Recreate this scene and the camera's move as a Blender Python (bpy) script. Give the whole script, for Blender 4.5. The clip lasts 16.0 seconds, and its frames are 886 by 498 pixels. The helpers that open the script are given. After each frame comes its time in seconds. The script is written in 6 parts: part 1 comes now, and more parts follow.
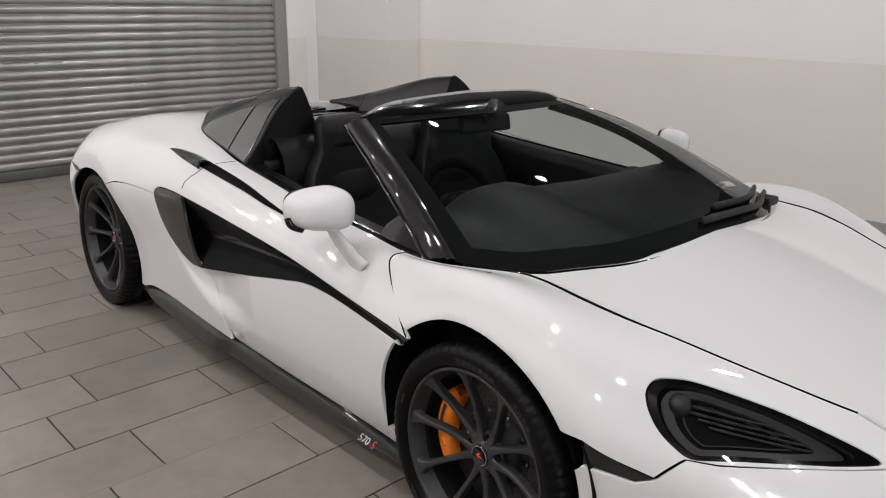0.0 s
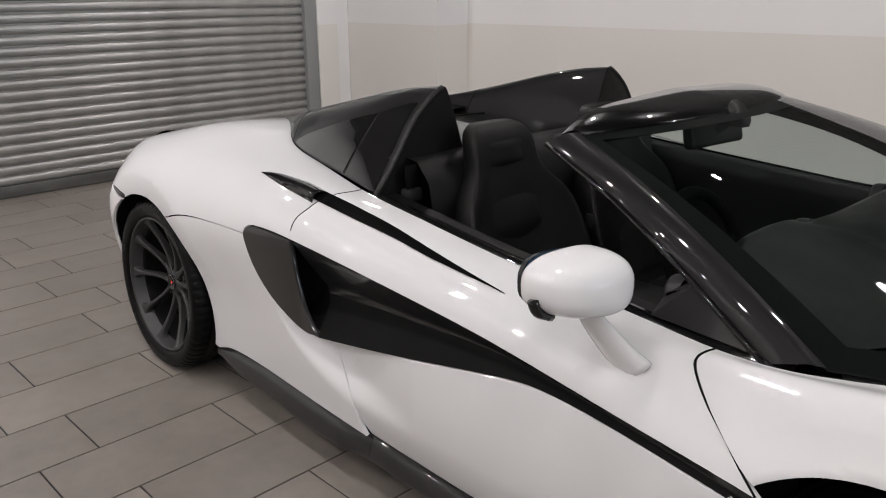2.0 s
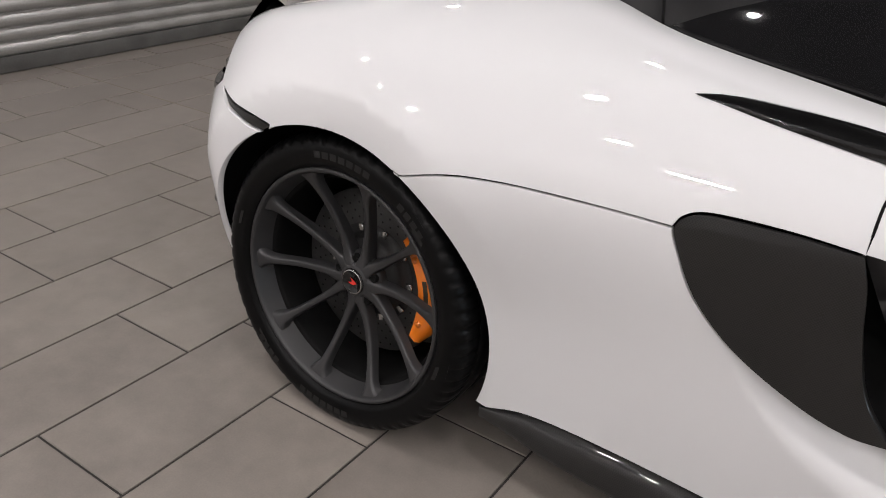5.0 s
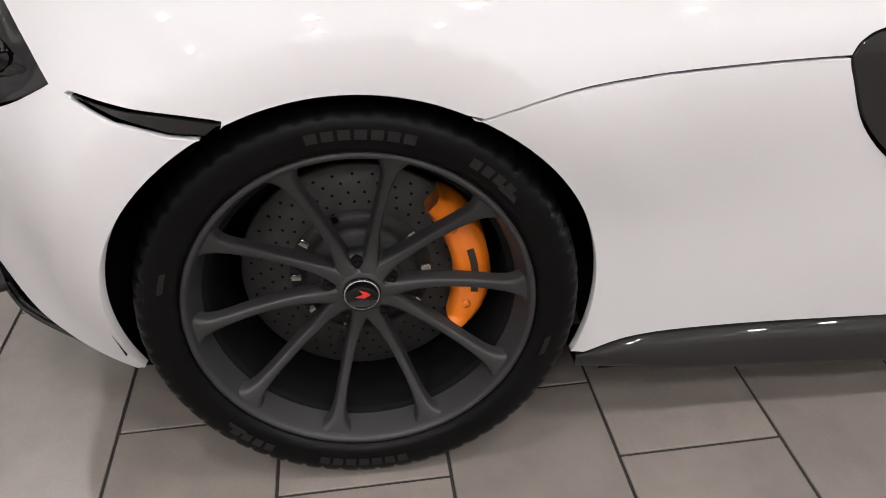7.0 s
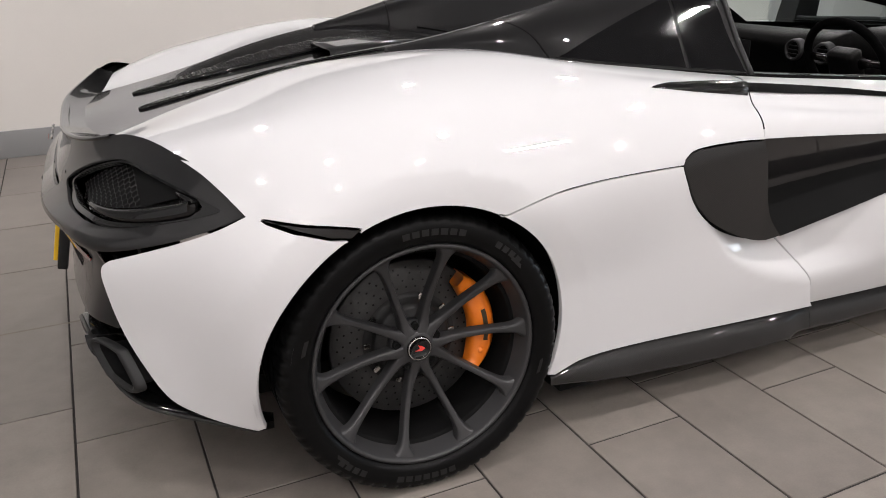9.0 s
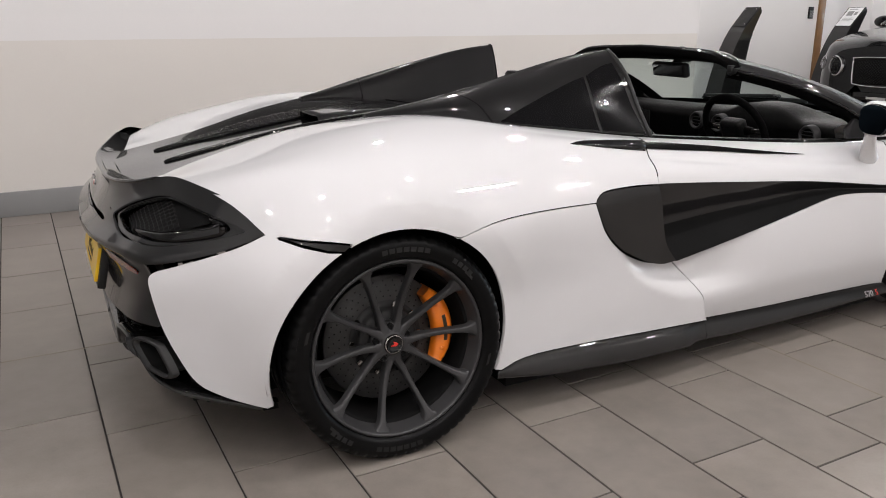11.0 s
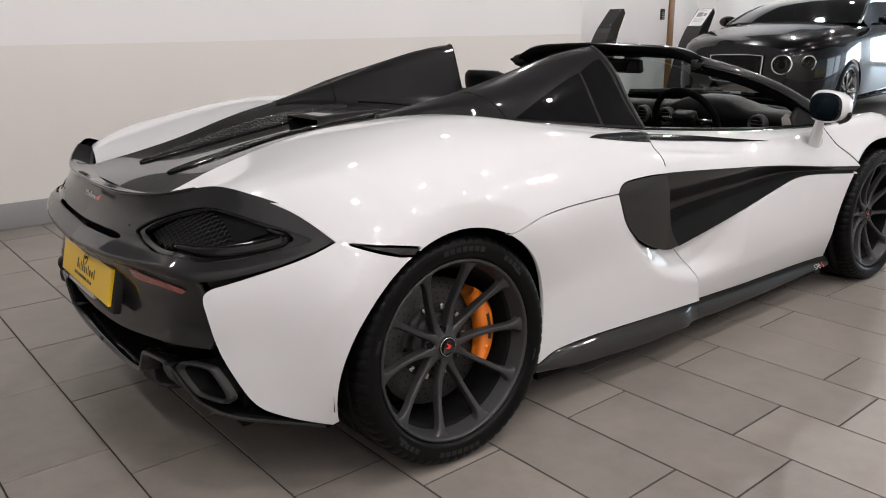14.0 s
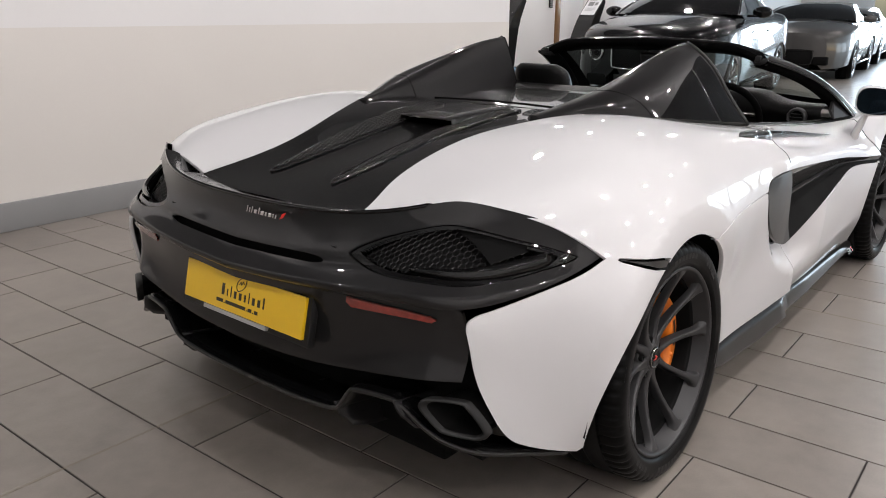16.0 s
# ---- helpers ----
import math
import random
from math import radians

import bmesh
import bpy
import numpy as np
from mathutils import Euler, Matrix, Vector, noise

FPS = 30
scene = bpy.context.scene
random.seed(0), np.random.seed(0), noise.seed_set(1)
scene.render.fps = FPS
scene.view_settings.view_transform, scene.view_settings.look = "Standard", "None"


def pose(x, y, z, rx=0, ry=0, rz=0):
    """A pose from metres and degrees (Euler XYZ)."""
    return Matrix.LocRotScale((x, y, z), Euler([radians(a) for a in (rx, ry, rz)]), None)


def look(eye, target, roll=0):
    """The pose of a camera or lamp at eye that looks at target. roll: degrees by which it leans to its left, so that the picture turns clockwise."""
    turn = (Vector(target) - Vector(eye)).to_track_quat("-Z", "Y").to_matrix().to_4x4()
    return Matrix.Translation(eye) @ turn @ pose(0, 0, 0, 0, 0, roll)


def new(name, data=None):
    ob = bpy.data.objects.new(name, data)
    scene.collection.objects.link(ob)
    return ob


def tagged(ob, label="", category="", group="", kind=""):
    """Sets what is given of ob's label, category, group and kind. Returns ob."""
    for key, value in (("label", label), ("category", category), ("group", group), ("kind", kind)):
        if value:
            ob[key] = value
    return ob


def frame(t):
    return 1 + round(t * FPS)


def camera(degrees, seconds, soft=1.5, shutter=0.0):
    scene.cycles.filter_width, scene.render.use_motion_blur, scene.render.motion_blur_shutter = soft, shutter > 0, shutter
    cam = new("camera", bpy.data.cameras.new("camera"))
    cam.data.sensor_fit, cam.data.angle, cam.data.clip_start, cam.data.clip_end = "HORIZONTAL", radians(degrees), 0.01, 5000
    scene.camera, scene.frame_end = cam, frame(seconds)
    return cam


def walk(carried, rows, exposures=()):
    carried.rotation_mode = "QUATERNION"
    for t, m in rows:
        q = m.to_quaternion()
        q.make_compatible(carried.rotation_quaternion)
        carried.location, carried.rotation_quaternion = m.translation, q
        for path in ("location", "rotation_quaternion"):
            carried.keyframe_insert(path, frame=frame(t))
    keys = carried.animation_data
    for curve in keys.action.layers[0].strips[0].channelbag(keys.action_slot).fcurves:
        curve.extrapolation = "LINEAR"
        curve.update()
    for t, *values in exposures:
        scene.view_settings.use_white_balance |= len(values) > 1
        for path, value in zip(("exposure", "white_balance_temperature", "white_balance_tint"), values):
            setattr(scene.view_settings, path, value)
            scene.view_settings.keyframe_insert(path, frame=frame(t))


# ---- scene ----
cam = camera(59.0, 16.0, 1.0)
PATH = [
    (0, (4.0, -2.234, 1.504), (2.583, -0.955, 0.906), 0.6),
    (0.5, (3.732, -2.208, 1.477), (2.315, -0.927, 0.886), 0.3),
    (0.7, (3.596, -2.187, 1.483), (2.198, -0.887, 0.886), 0.4),
    (1, (3.438, -2.152, 1.484), (2.043, -0.846, 0.893), -0.1),
    (1.5, (3.179, -2.131, 1.451), (1.787, -0.827, 0.85), 0.6),
    (2, (2.89, -2.136, 1.447), (1.51, -0.831, 0.819), -0.3),
    (2.5, (2.583, -2.113, 1.405), (1.215, -0.821, 0.729), 0.3),
    (3, (2.271, -2.076, 1.395), (0.913, -0.794, 0.678), 0.3),
    (3.5, (1.966, -2.086, 1.366), (0.633, -0.787, 0.635), 1.2),
    (4, (1.656, -2.096, 1.328), (0.398, -0.734, 0.579), 1.2),
    (4.5, (1.329, -2.047, 1.261), (0.138, -0.658, 0.455), 0.7),
    (5, (1.027, -2.039, 1.199), (0.01, -0.572, 0.297), 2.9),
    (5.2, (0.894, -2.043, 1.169), (-0.023, -0.538, 0.223), 3.4),
    (7.5, (-0.1, -1.892, 1.097), (0.278, -0.285, -0.032), -1.1),
    (8, (-0.238, -2.08, 1.156), (0.324, -0.405, 0.219), 0.1),
    (8.5, (-0.423, -2.251, 1.199), (0.248, -0.547, 0.394), -0.6),
    (10.8, (-0.853, -2.902, 1.255), (0.004, -1.183, 0.698), -0.2),
    (11, (-0.844, -2.907, 1.255), (0.021, -1.19, 0.705), -0.2),
    (11.5, (-0.809, -2.953, 1.263), (0.143, -1.275, 0.736), -0.3),
    (12, (-0.782, -2.977, 1.267), (0.274, -1.363, 0.739), 0.1),
    (12.5, (-0.789, -2.964, 1.262), (0.301, -1.372, 0.735), 0.3),
    (13, (-0.941, -2.874, 1.254), (0.207, -1.324, 0.726), -0.0),
    (13.5, (-1.151, -2.757, 1.249), (0.035, -1.236, 0.719), -0.4),
    (14, (-1.324, -2.576, 1.239), (-0.136, -1.061, 0.696), -0.7),
    (14.5, (-1.481, -2.412, 1.241), (-0.247, -0.945, 0.671), -0.2),
    (15, (-1.698, -2.209, 1.263), (-0.386, -0.81, 0.698), 0.2),
    (15.5, (-1.845, -1.989, 1.265), (-0.491, -0.63, 0.702), 0.2),
    (16, (-1.949, -1.74, 1.277), (-0.477, -0.518, 0.694), 0.4),
]
EXPOSURE = [(0.0, -0.33), (1.5, -0.37), (3.0, -0.44), (4.0, -0.36), (5.5, -0.16), (7.5, 0.04), (8.7, 0.03), (11.0, -0.1), (13.0, -0.14), (16.0, -0.02)]
walk(cam, [(t, look(eye, target, roll)) for t, eye, target, roll in PATH], EXPOSURE)

# ---- light: ceiling downlights of the showroom, daylight through the shop windows ----
ROOM = pose(0, 0, 0, 0, 0, 1.55)
CEILING = 3.6
world = bpy.data.worlds.new("world")
scene.world = world
world.use_nodes = True
sky = world.node_tree.nodes.new("ShaderNodeTexSky")
sky.sky_type, sky.sun_disc = "NISHITA", False
sky.sun_elevation, sky.sun_rotation = radians(25), radians(200)
world.node_tree.links.new(sky.outputs[0], world.node_tree.nodes["Background"].inputs[0])
world.node_tree.nodes["Background"].inputs[1].default_value = 0.1
# the row at v = -5.1 is added as fill for the car's flank
DOWNLIGHTS = [(u, v) for u in (-2.3, -0.5, 1.3, 3.1, 4.9) for v in (-5.1, -3.6, -1.8, 1.9)] + [(u, v) for u in (7.2, 9.4, 11.6, 14.0, 17.0) for v in (-1.2, 1.4, 4.0)]
DOWN_W, WINDOW_W = 29.5, 330.0


def lamp(name, kind, power, size, color, matrix):
    data = bpy.data.lights.new(name, kind)
    data.energy, data.color = power, color
    if kind == "AREA":
        data.shape, data.size = "DISK", size
    ob = new(name, data)
    ob.matrix_world = matrix
    return ob


for u, v in DOWNLIGHTS:
    lamp("downlight_lamp", "AREA", DOWN_W, 0.13, (1.0, 0.948, 0.945), ROOM @ pose(u, v, CEILING - 0.012))
for at, power in ((ROOM @ pose(16.0, -5.75, 1.35, 90, 0, 0), 0.35 * WINDOW_W), (ROOM @ pose(20.0, -5.75, 1.35, 90, 0, 0), 0.35 * WINDOW_W), (ROOM @ pose(24.95, -3.0, 1.4, 0, 90, 0) @ pose(0, 0, 0, 0, 0, 90), WINDOW_W), (ROOM @ pose(24.95, 1.6, 1.4, 0, 90, 0) @ pose(0, 0, 0, 0, 0, 90), WINDOW_W)):
    data = bpy.data.lights.new("window_daylight", "AREA")
    data.shape, data.size, data.size_y, data.energy, data.color = "RECTANGLE", 3.4, 2.3, power, (0.72, 0.86, 1.0)
    new("window_daylight", data).matrix_world = at


# ---- materials ----
def material(name, color, rough=0.5, metal=0.0, coat=0.0, spread=0.12, scale=6.0, grain=120.0, bump=0.0, rough_spread=0.1, spec=0.5, emit=0.0):
    """A surface with variation at two scales, in object space metres."""
    m = bpy.data.materials.new(name)
    m.use_nodes = True
    nt = m.node_tree
    b = nt.nodes["Principled BSDF"]
    tc = nt.nodes.new("ShaderNodeTexCoord")
    big, fine = nt.nodes.new("ShaderNodeTexNoise"), nt.nodes.new("ShaderNodeTexNoise")
    big.inputs["Scale"].default_value, fine.inputs["Scale"].default_value = scale, grain
    big.inputs["Detail"].default_value, fine.inputs["Detail"].default_value = 6.0, 3.0
    nt.links.new(tc.outputs["Object"], big.inputs["Vector"])
    nt.links.new(tc.outputs["Object"], fine.inputs["Vector"])
    add = nt.nodes.new("ShaderNodeMath")
    add.operation = "MULTIPLY_ADD"
    add.inputs[1].default_value = 0.3
    nt.links.new(fine.outputs[0], add.inputs[0])
    nt.links.new(big.outputs[0], add.inputs[2])
    ramp = nt.nodes.new("ShaderNodeMapRange")
    ramp.inputs[1].default_value, ramp.inputs[2].default_value = 0.3, 1.0
    ramp.inputs[3].default_value, ramp.inputs[4].default_value = 1 - spread, 1 + spread
    nt.links.new(add.outputs[0], ramp.inputs[0])
    mul = nt.nodes.new("ShaderNodeVectorMath")
    mul.operation = "SCALE"
    mul.inputs[0].default_value = color
    nt.links.new(ramp.outputs[0], mul.inputs["Scale"])
    nt.links.new(mul.outputs[0], b.inputs["Base Color"])
    rr = nt.nodes.new("ShaderNodeMapRange")
    rr.inputs[1].default_value, rr.inputs[2].default_value = 0.2, 0.8
    rr.inputs[3].default_value, rr.inputs[4].default_value = max(0.0, rough - rough_spread), min(1.0, rough + rough_spread)
    nt.links.new(big.outputs[0], rr.inputs[0])
    nt.links.new(rr.outputs[0], b.inputs["Roughness"])
    b.inputs["Metallic"].default_value = metal
    b.inputs["Coat Weight"].default_value = coat
    b.inputs["Coat Roughness"].default_value = 0.012
    b.inputs["Coat IOR"].default_value = 1.42 if max(color) < 0.1 else 1.5
    b.inputs["Specular IOR Level"].default_value = spec
    if bump:
        bp = nt.nodes.new("ShaderNodeBump")
        bp.inputs["Strength"].default_value, bp.inputs["Distance"].default_value = bump, 0.002
        nt.links.new(fine.outputs[0], bp.inputs["Height"])
        nt.links.new(bp.outputs[0], b.inputs["Normal"])
    if emit:
        b.inputs["Emission Color"].default_value = (*color, 1)
        b.inputs["Emission Strength"].default_value = emit
    return m


def glass(name, tint, gloss=1.0):
    """A thin pane: what lies behind is tinted, and a clear film mirrors the room."""
    m = bpy.data.materials.new(name)
    m.use_nodes = True
    nt = m.node_tree
    out = nt.nodes["Material Output"]
    nt.nodes.remove(nt.nodes["Principled BSDF"])
    clear, shine, mix, fr, power, level = (nt.nodes.new(k) for k in ("ShaderNodeBsdfTransparent", "ShaderNodeBsdfGlossy", "ShaderNodeMixShader", "ShaderNodeLayerWeight", "ShaderNodeMath", "ShaderNodeMath"))
    clear.inputs[0].default_value = (*tint, 1)
    shine.inputs["Roughness"].default_value = 0.0
    shine.inputs[0].default_value = (gloss, gloss, gloss, 1)
    fr.inputs[0].default_value = 0.5
    power.operation, level.operation = "POWER", "MULTIPLY_ADD"
    power.inputs[1].default_value = 5.0
    level.inputs[1].default_value, level.inputs[2].default_value = 0.6, 0.02
    nt.links.new(fr.outputs["Facing"], power.inputs[0])
    nt.links.new(power.outputs[0], level.inputs[0])
    nt.links.new(level.outputs[0], mix.inputs[0])
    nt.links.new(clear.outputs[0], mix.inputs[1])
    nt.links.new(shine.outputs[0], mix.inputs[2])
    nt.links.new(mix.outputs[0], out.inputs[0])
    return m


def weave_material(name, color, rough):
    """Lacquered carbon fibre: a fine twill under a clear coat."""
    m = material(name, color, rough, 0.0, 0.85, 0.1, 4.0, 300.0, 0.0, 0.05, 0.15)
    nt = m.node_tree
    b = nt.nodes["Principled BSDF"]
    chk, tc = nt.nodes.new("ShaderNodeTexChecker"), nt.nodes.new("ShaderNodeTexCoord")
    chk.inputs["Scale"].default_value = 420.0
    chk.inputs[1].default_value, chk.inputs[2].default_value = (*[c * 0.7 for c in color], 1), (*[c * 1.5 for c in color], 1)
    nt.links.new(tc.outputs["Object"], chk.inputs[0])
    nt.links.new(chk.outputs[0], b.inputs["Base Color"])
    return m


def tile_material():
    """Cement-look porcelain: soft clouds, fine speckle and a scuffed sheen; each tile a little different."""
    m = bpy.data.materials.new("porcelain_tile")
    m.use_nodes = True
    nt = m.node_tree
    b = nt.nodes["Principled BSDF"]

    def math_node(op, x, y=0.0, z=0.0):
        n = nt.nodes.new("ShaderNodeMath")
        n.operation = op
        for i, q in enumerate((x, y, z)):
            if isinstance(q, (int, float)):
                n.inputs[i].default_value = q
            else:
                nt.links.new(q, n.inputs[i])
        return n.outputs[0]

    info, geo = nt.nodes.new("ShaderNodeObjectInfo"), nt.nodes.new("ShaderNodeNewGeometry")
    luck = math_node("ADD", info.outputs["Random"], geo.outputs["Random Per Island"])
    luck = math_node("FRACT", luck)
    tc, comb, shift = nt.nodes.new("ShaderNodeTexCoord"), nt.nodes.new("ShaderNodeCombineXYZ"), nt.nodes.new("ShaderNodeVectorMath")
    shift.operation = "ADD"
    far = math_node("MULTIPLY", luck, 23.0)
    nt.links.new(far, comb.inputs[0])
    nt.links.new(far, comb.inputs[2])
    nt.links.new(tc.outputs["Object"], shift.inputs[0])
    nt.links.new(comb.outputs[0], shift.inputs[1])

    def cloud(scale, detail, rough=0.5):
        n = nt.nodes.new("ShaderNodeTexNoise")
        n.inputs["Scale"].default_value, n.inputs["Detail"].default_value, n.inputs["Roughness"].default_value = scale, detail, rough
        nt.links.new(shift.outputs[0], n.inputs["Vector"])
        return math_node("SUBTRACT", n.outputs[0], 0.5)

    soft, mottle, speck = cloud(4.0, 2.0), cloud(16.0, 5.0, 0.65), cloud(230.0, 2.0)
    tone = math_node("MULTIPLY_ADD", soft, 0.42, 1.0)
    tone = math_node("MULTIPLY_ADD", mottle, 0.40, tone)
    tone = math_node("MULTIPLY_ADD", speck, 0.22, tone)
    tone = math_node("MULTIPLY", tone, math_node("MULTIPLY_ADD", luck, 0.18, 0.91))
    scale = nt.nodes.new("ShaderNodeVectorMath")
    scale.operation = "SCALE"
    scale.inputs[0].default_value = (0.190, 0.168, 0.149)
    nt.links.new(tone, scale.inputs["Scale"])
    nt.links.new(scale.outputs[0], b.inputs["Base Color"])
    nt.links.new(math_node("MULTIPLY_ADD", mottle, 0.12, 0.335), b.inputs["Roughness"])
    bump = nt.nodes.new("ShaderNodeBump")
    bump.inputs["Strength"].default_value, bump.inputs["Distance"].default_value = 0.12, 0.002
    nt.links.new(math_node("MULTIPLY_ADD", mottle, 1.5, speck), bump.inputs["Height"])
    nt.links.new(bump.outputs[0], b.inputs["Normal"])
    return m


WHITE = material("white_paint", (0.585, 0.585, 0.59), 0.4, 0.0, 1.0, 0.012, 1.5, 300.0, 0.0, 0.04, 0.0)
BLACK = material("gloss_black_paint", (0.0035, 0.0035, 0.0036), 0.2, 0.0, 0.85, 0.1, 3.0, 300.0, 0.0, 0.04, 0.08)
SATIN = material("satin_black_paint", (0.0125, 0.0122, 0.0125), 0.34, 0.0, 0.85, 0.15, 3.0, 400.0, 0.0, 0.05, 0.06)
CARBON = weave_material("carbon_fibre", (0.009, 0.0088, 0.0085), 0.35)
HONEYCOMB = material("black_vent_mesh", (0.09, 0.088, 0.088), 0.2, 0.7, 0.8, 0.2, 30.0, 200.0, 0.0, 0.04, 0.5)
# near-black for dark plastic and print, and for shade painted into recesses
VOID = material("plastic_and_shade_black", (0.004, 0.004, 0.004), 0.8, 0.0, 0.0, 0.2, 6.0, 120.0, 0.0, 0.1, 0.1)
PLASTIC = material("matt_black_plastic", (0.012, 0.012, 0.012), 0.5, 0.0, 0.0, 0.2, 8.0, 500.0, 0.2, 0.1, 0.3)
RUBBER = material("tyre_rubber", (0.0026, 0.0026, 0.0027), 0.36, 0.0, 0.0, 0.3, 14.0, 260.0, 0.06, 0.06, 0.10)
SCUFFED = material("scuffed_rubber", (0.008, 0.008, 0.008), 0.42, 0.0, 0.0, 0.4, 40.0, 300.0, 0.2, 0.1, 0.3)
WHEEL = material("satin_grey_alloy", (0.036, 0.0356, 0.0365), 0.42, 0.35, 0.0, 0.08, 10.0, 500.0, 0.03, 0.08, 0.35)
ROTOR = material("carbon_ceramic_disc", (0.026, 0.0255, 0.025), 0.5, 0.1, 0.0, 0.5, 40.0, 240.0, 0.2)
STEEL = material("bright_steel", (0.45, 0.44, 0.43), 0.19, 1.0, 0.0, 0.1, 6.0, 120.0, 0.0, 0.04)
CHROME = material("chrome", (0.7, 0.7, 0.7), 0.08, 1.0, 0.0, 0.05)
ORANGE = material("orange_caliper_paint", (0.78, 0.19, 0.012), 0.36, 0.0, 0.6, 0.08, 12.0, 120.0, 0.0, 0.04)
RED = material("red_enamel", (0.55, 0.02, 0.012), 0.35, 0.0, 0.5, 0.1)
RED_LENS = material("red_reflector_lens", (0.24, 0.03, 0.02), 0.18, 0.0, 1.0, 0.3, 60.0, 400.0, 0.3)
LEATHER = material("black_leather", (0.0042, 0.0041, 0.0041), 0.42, 0.0, 0.0, 0.25, 8.0, 700.0, 0.35, 0.08, 0.17)
SUEDE = material("dark_suede", (0.003, 0.003, 0.003), 0.9, 0.0, 0.0, 0.3, 9.0, 900.0, 0.2, 0.1, 0.05)
YELLOW = material("yellow_plate", (0.80, 0.50, 0.012), 0.35, 0.0, 0.3, 0.05)
PRINT = material("black_print", (0.03, 0.02, 0.01), 0.5, 0.0, 0.0, 0.1)
SILVER = material("silver_print", (0.5, 0.5, 0.5), 0.35, 0.6, 0.0, 0.1)
UPPER = material("warm_white_wall", (0.725, 0.714, 0.705), 0.75, 0.0, 0.0, 0.03, 0.8, 90.0, 0.1)
CREAM = material("cream_wall", (0.668, 0.64, 0.60), 0.7, 0.0, 0.0, 0.035, 0.9, 90.0, 0.1)
PURE = material("white_wall", (0.80, 0.79, 0.78), 0.7, 0.0, 0.0, 0.02, 0.8, 90.0, 0.08)
SKIRT = material("grey_skirting_paint", (0.24, 0.24, 0.24), 0.55, 0.0, 0.0, 0.06, 3.0)
GALV = material("galvanised_steel", (0.43, 0.43, 0.42), 0.40, 0.85, 0.0, 0.22, 5.0, 90.0, 0.06, 0.08)
GALV_DARK = material("grimy_steel", (0.12, 0.12, 0.115), 0.5, 0.5, 0.0, 0.35, 7.0)
GROUT = material("dark_grout", (0.020, 0.017, 0.015), 0.85, 0.0, 0.0, 0.3, 12.0)
JOINT = material("pale_movement_joint", (0.19, 0.165, 0.13), 0.6, 0.0, 0.0, 0.2, 12.0)
TILE = tile_material()
WINDSCREEN = glass("clear_windscreen", (0.62, 0.70, 0.685))
DARKGLASS = material("privacy_glass", (0.006, 0.006, 0.0065), 0.05, 0.0, 1.0, 0.05, 4.0, 100.0, 0.0, 0.02)
LENS = glass("clear_lamp_lens", (0.82, 0.82, 0.82))
# door mirror glass: the windows' blue reflection is put into its colour
BLUE_REFLECTION = material("mirror_window_blue", (0.36, 0.56, 0.75), 0.02, 1.0, 0.0, 0.0, 3.0, 100.0, 0.0, 0.0)
MIRROR = material("mirror_glass", (0.75, 0.78, 0.8), 0.02, 1.0, 0.0, 0.0, 3.0, 100.0, 0.0, 0.0)
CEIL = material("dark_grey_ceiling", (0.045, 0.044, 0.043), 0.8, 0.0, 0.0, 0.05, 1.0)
WOOD = material("brown_door_wood", (0.22, 0.115, 0.045), 0.45, 0.0, 0.2, 0.2, 9.0)
PAPER = material("white_card", (0.75, 0.75, 0.76), 0.5, 0.0, 0.0, 0.02)
LIGHT = material("lit_diffuser", (1.0, 0.93, 0.86), 0.5, 0.0, 0.0, 0.0, 5.0, 50.0, 0.0, 0.0, 0.5, 12.0)


# ---- building tools ----
def tidy(v):
    return [tuple(float(c) for c in p) for p in v]


def mesh(name, verts, faces, mat, parent=None, label="", smooth=True, normals=None):
    me = bpy.data.meshes.new(name)
    me.from_pydata(tidy(verts), [], [tuple(int(i) for i in f) for f in faces])
    me.materials.append(mat)
    me.polygons.foreach_set("use_smooth", [smooth] * len(me.polygons))
    me.update()
    if normals is not None:
        me.normals_split_custom_set_from_vertices(tidy(normals))
    ob = new(name, me)
    if parent:
        ob.parent = parent
    if label:
        ob["label"] = label
    return ob


def part(name, bm, mat, parent, label="", smooth=True, sharp=40):
    """Links a bmesh as one mesh object under a thing or a part."""
    for f in bm.faces:
        f.smooth = smooth
    for e in bm.edges:
        e.smooth = not (len(e.link_faces) == 2 and e.calc_face_angle(0) > radians(sharp))
    me = bpy.data.meshes.new(name)
    bm.to_mesh(me)
    bm.free()
    me.materials.append(mat)
    ob = new(name, me)
    if parent:
        ob.parent = parent
    if label:
        ob["label"] = label
    return ob


def empty(name, label, category, group="", at=(0, 0, 0)):
    ob = new(name)
    ob.location = at
    return tagged(ob, label, category, group)


def box(bm, lo, hi, bevel=0.0, segments=2, m=None):
    r = bmesh.ops.create_cube(bm, size=1.0)
    mid, size = [(a + b) / 2 for a, b in zip(lo, hi)], [b - a for a, b in zip(lo, hi)]
    bmesh.ops.transform(bm, matrix=Matrix.Translation(mid) @ Matrix.Diagonal((*size, 1)), verts=r["verts"])
    if bevel:
        edges = list({e for v in r["verts"] for e in v.link_edges})
        out = bmesh.ops.bevel(bm, geom=edges, offset=bevel, segments=segments, affect="EDGES", profile=0.6)
        r["verts"] = list({v for f in out["faces"] for v in f.verts} | {v for v in r["verts"] if v.is_valid})
    if m is not None:
        bmesh.ops.transform(bm, matrix=m, verts=r["verts"])
    return bm


def boxed(lo, hi, bevel=0.0, segments=2, m=None):
    return box(bmesh.new(), lo, hi, bevel, segments, m)


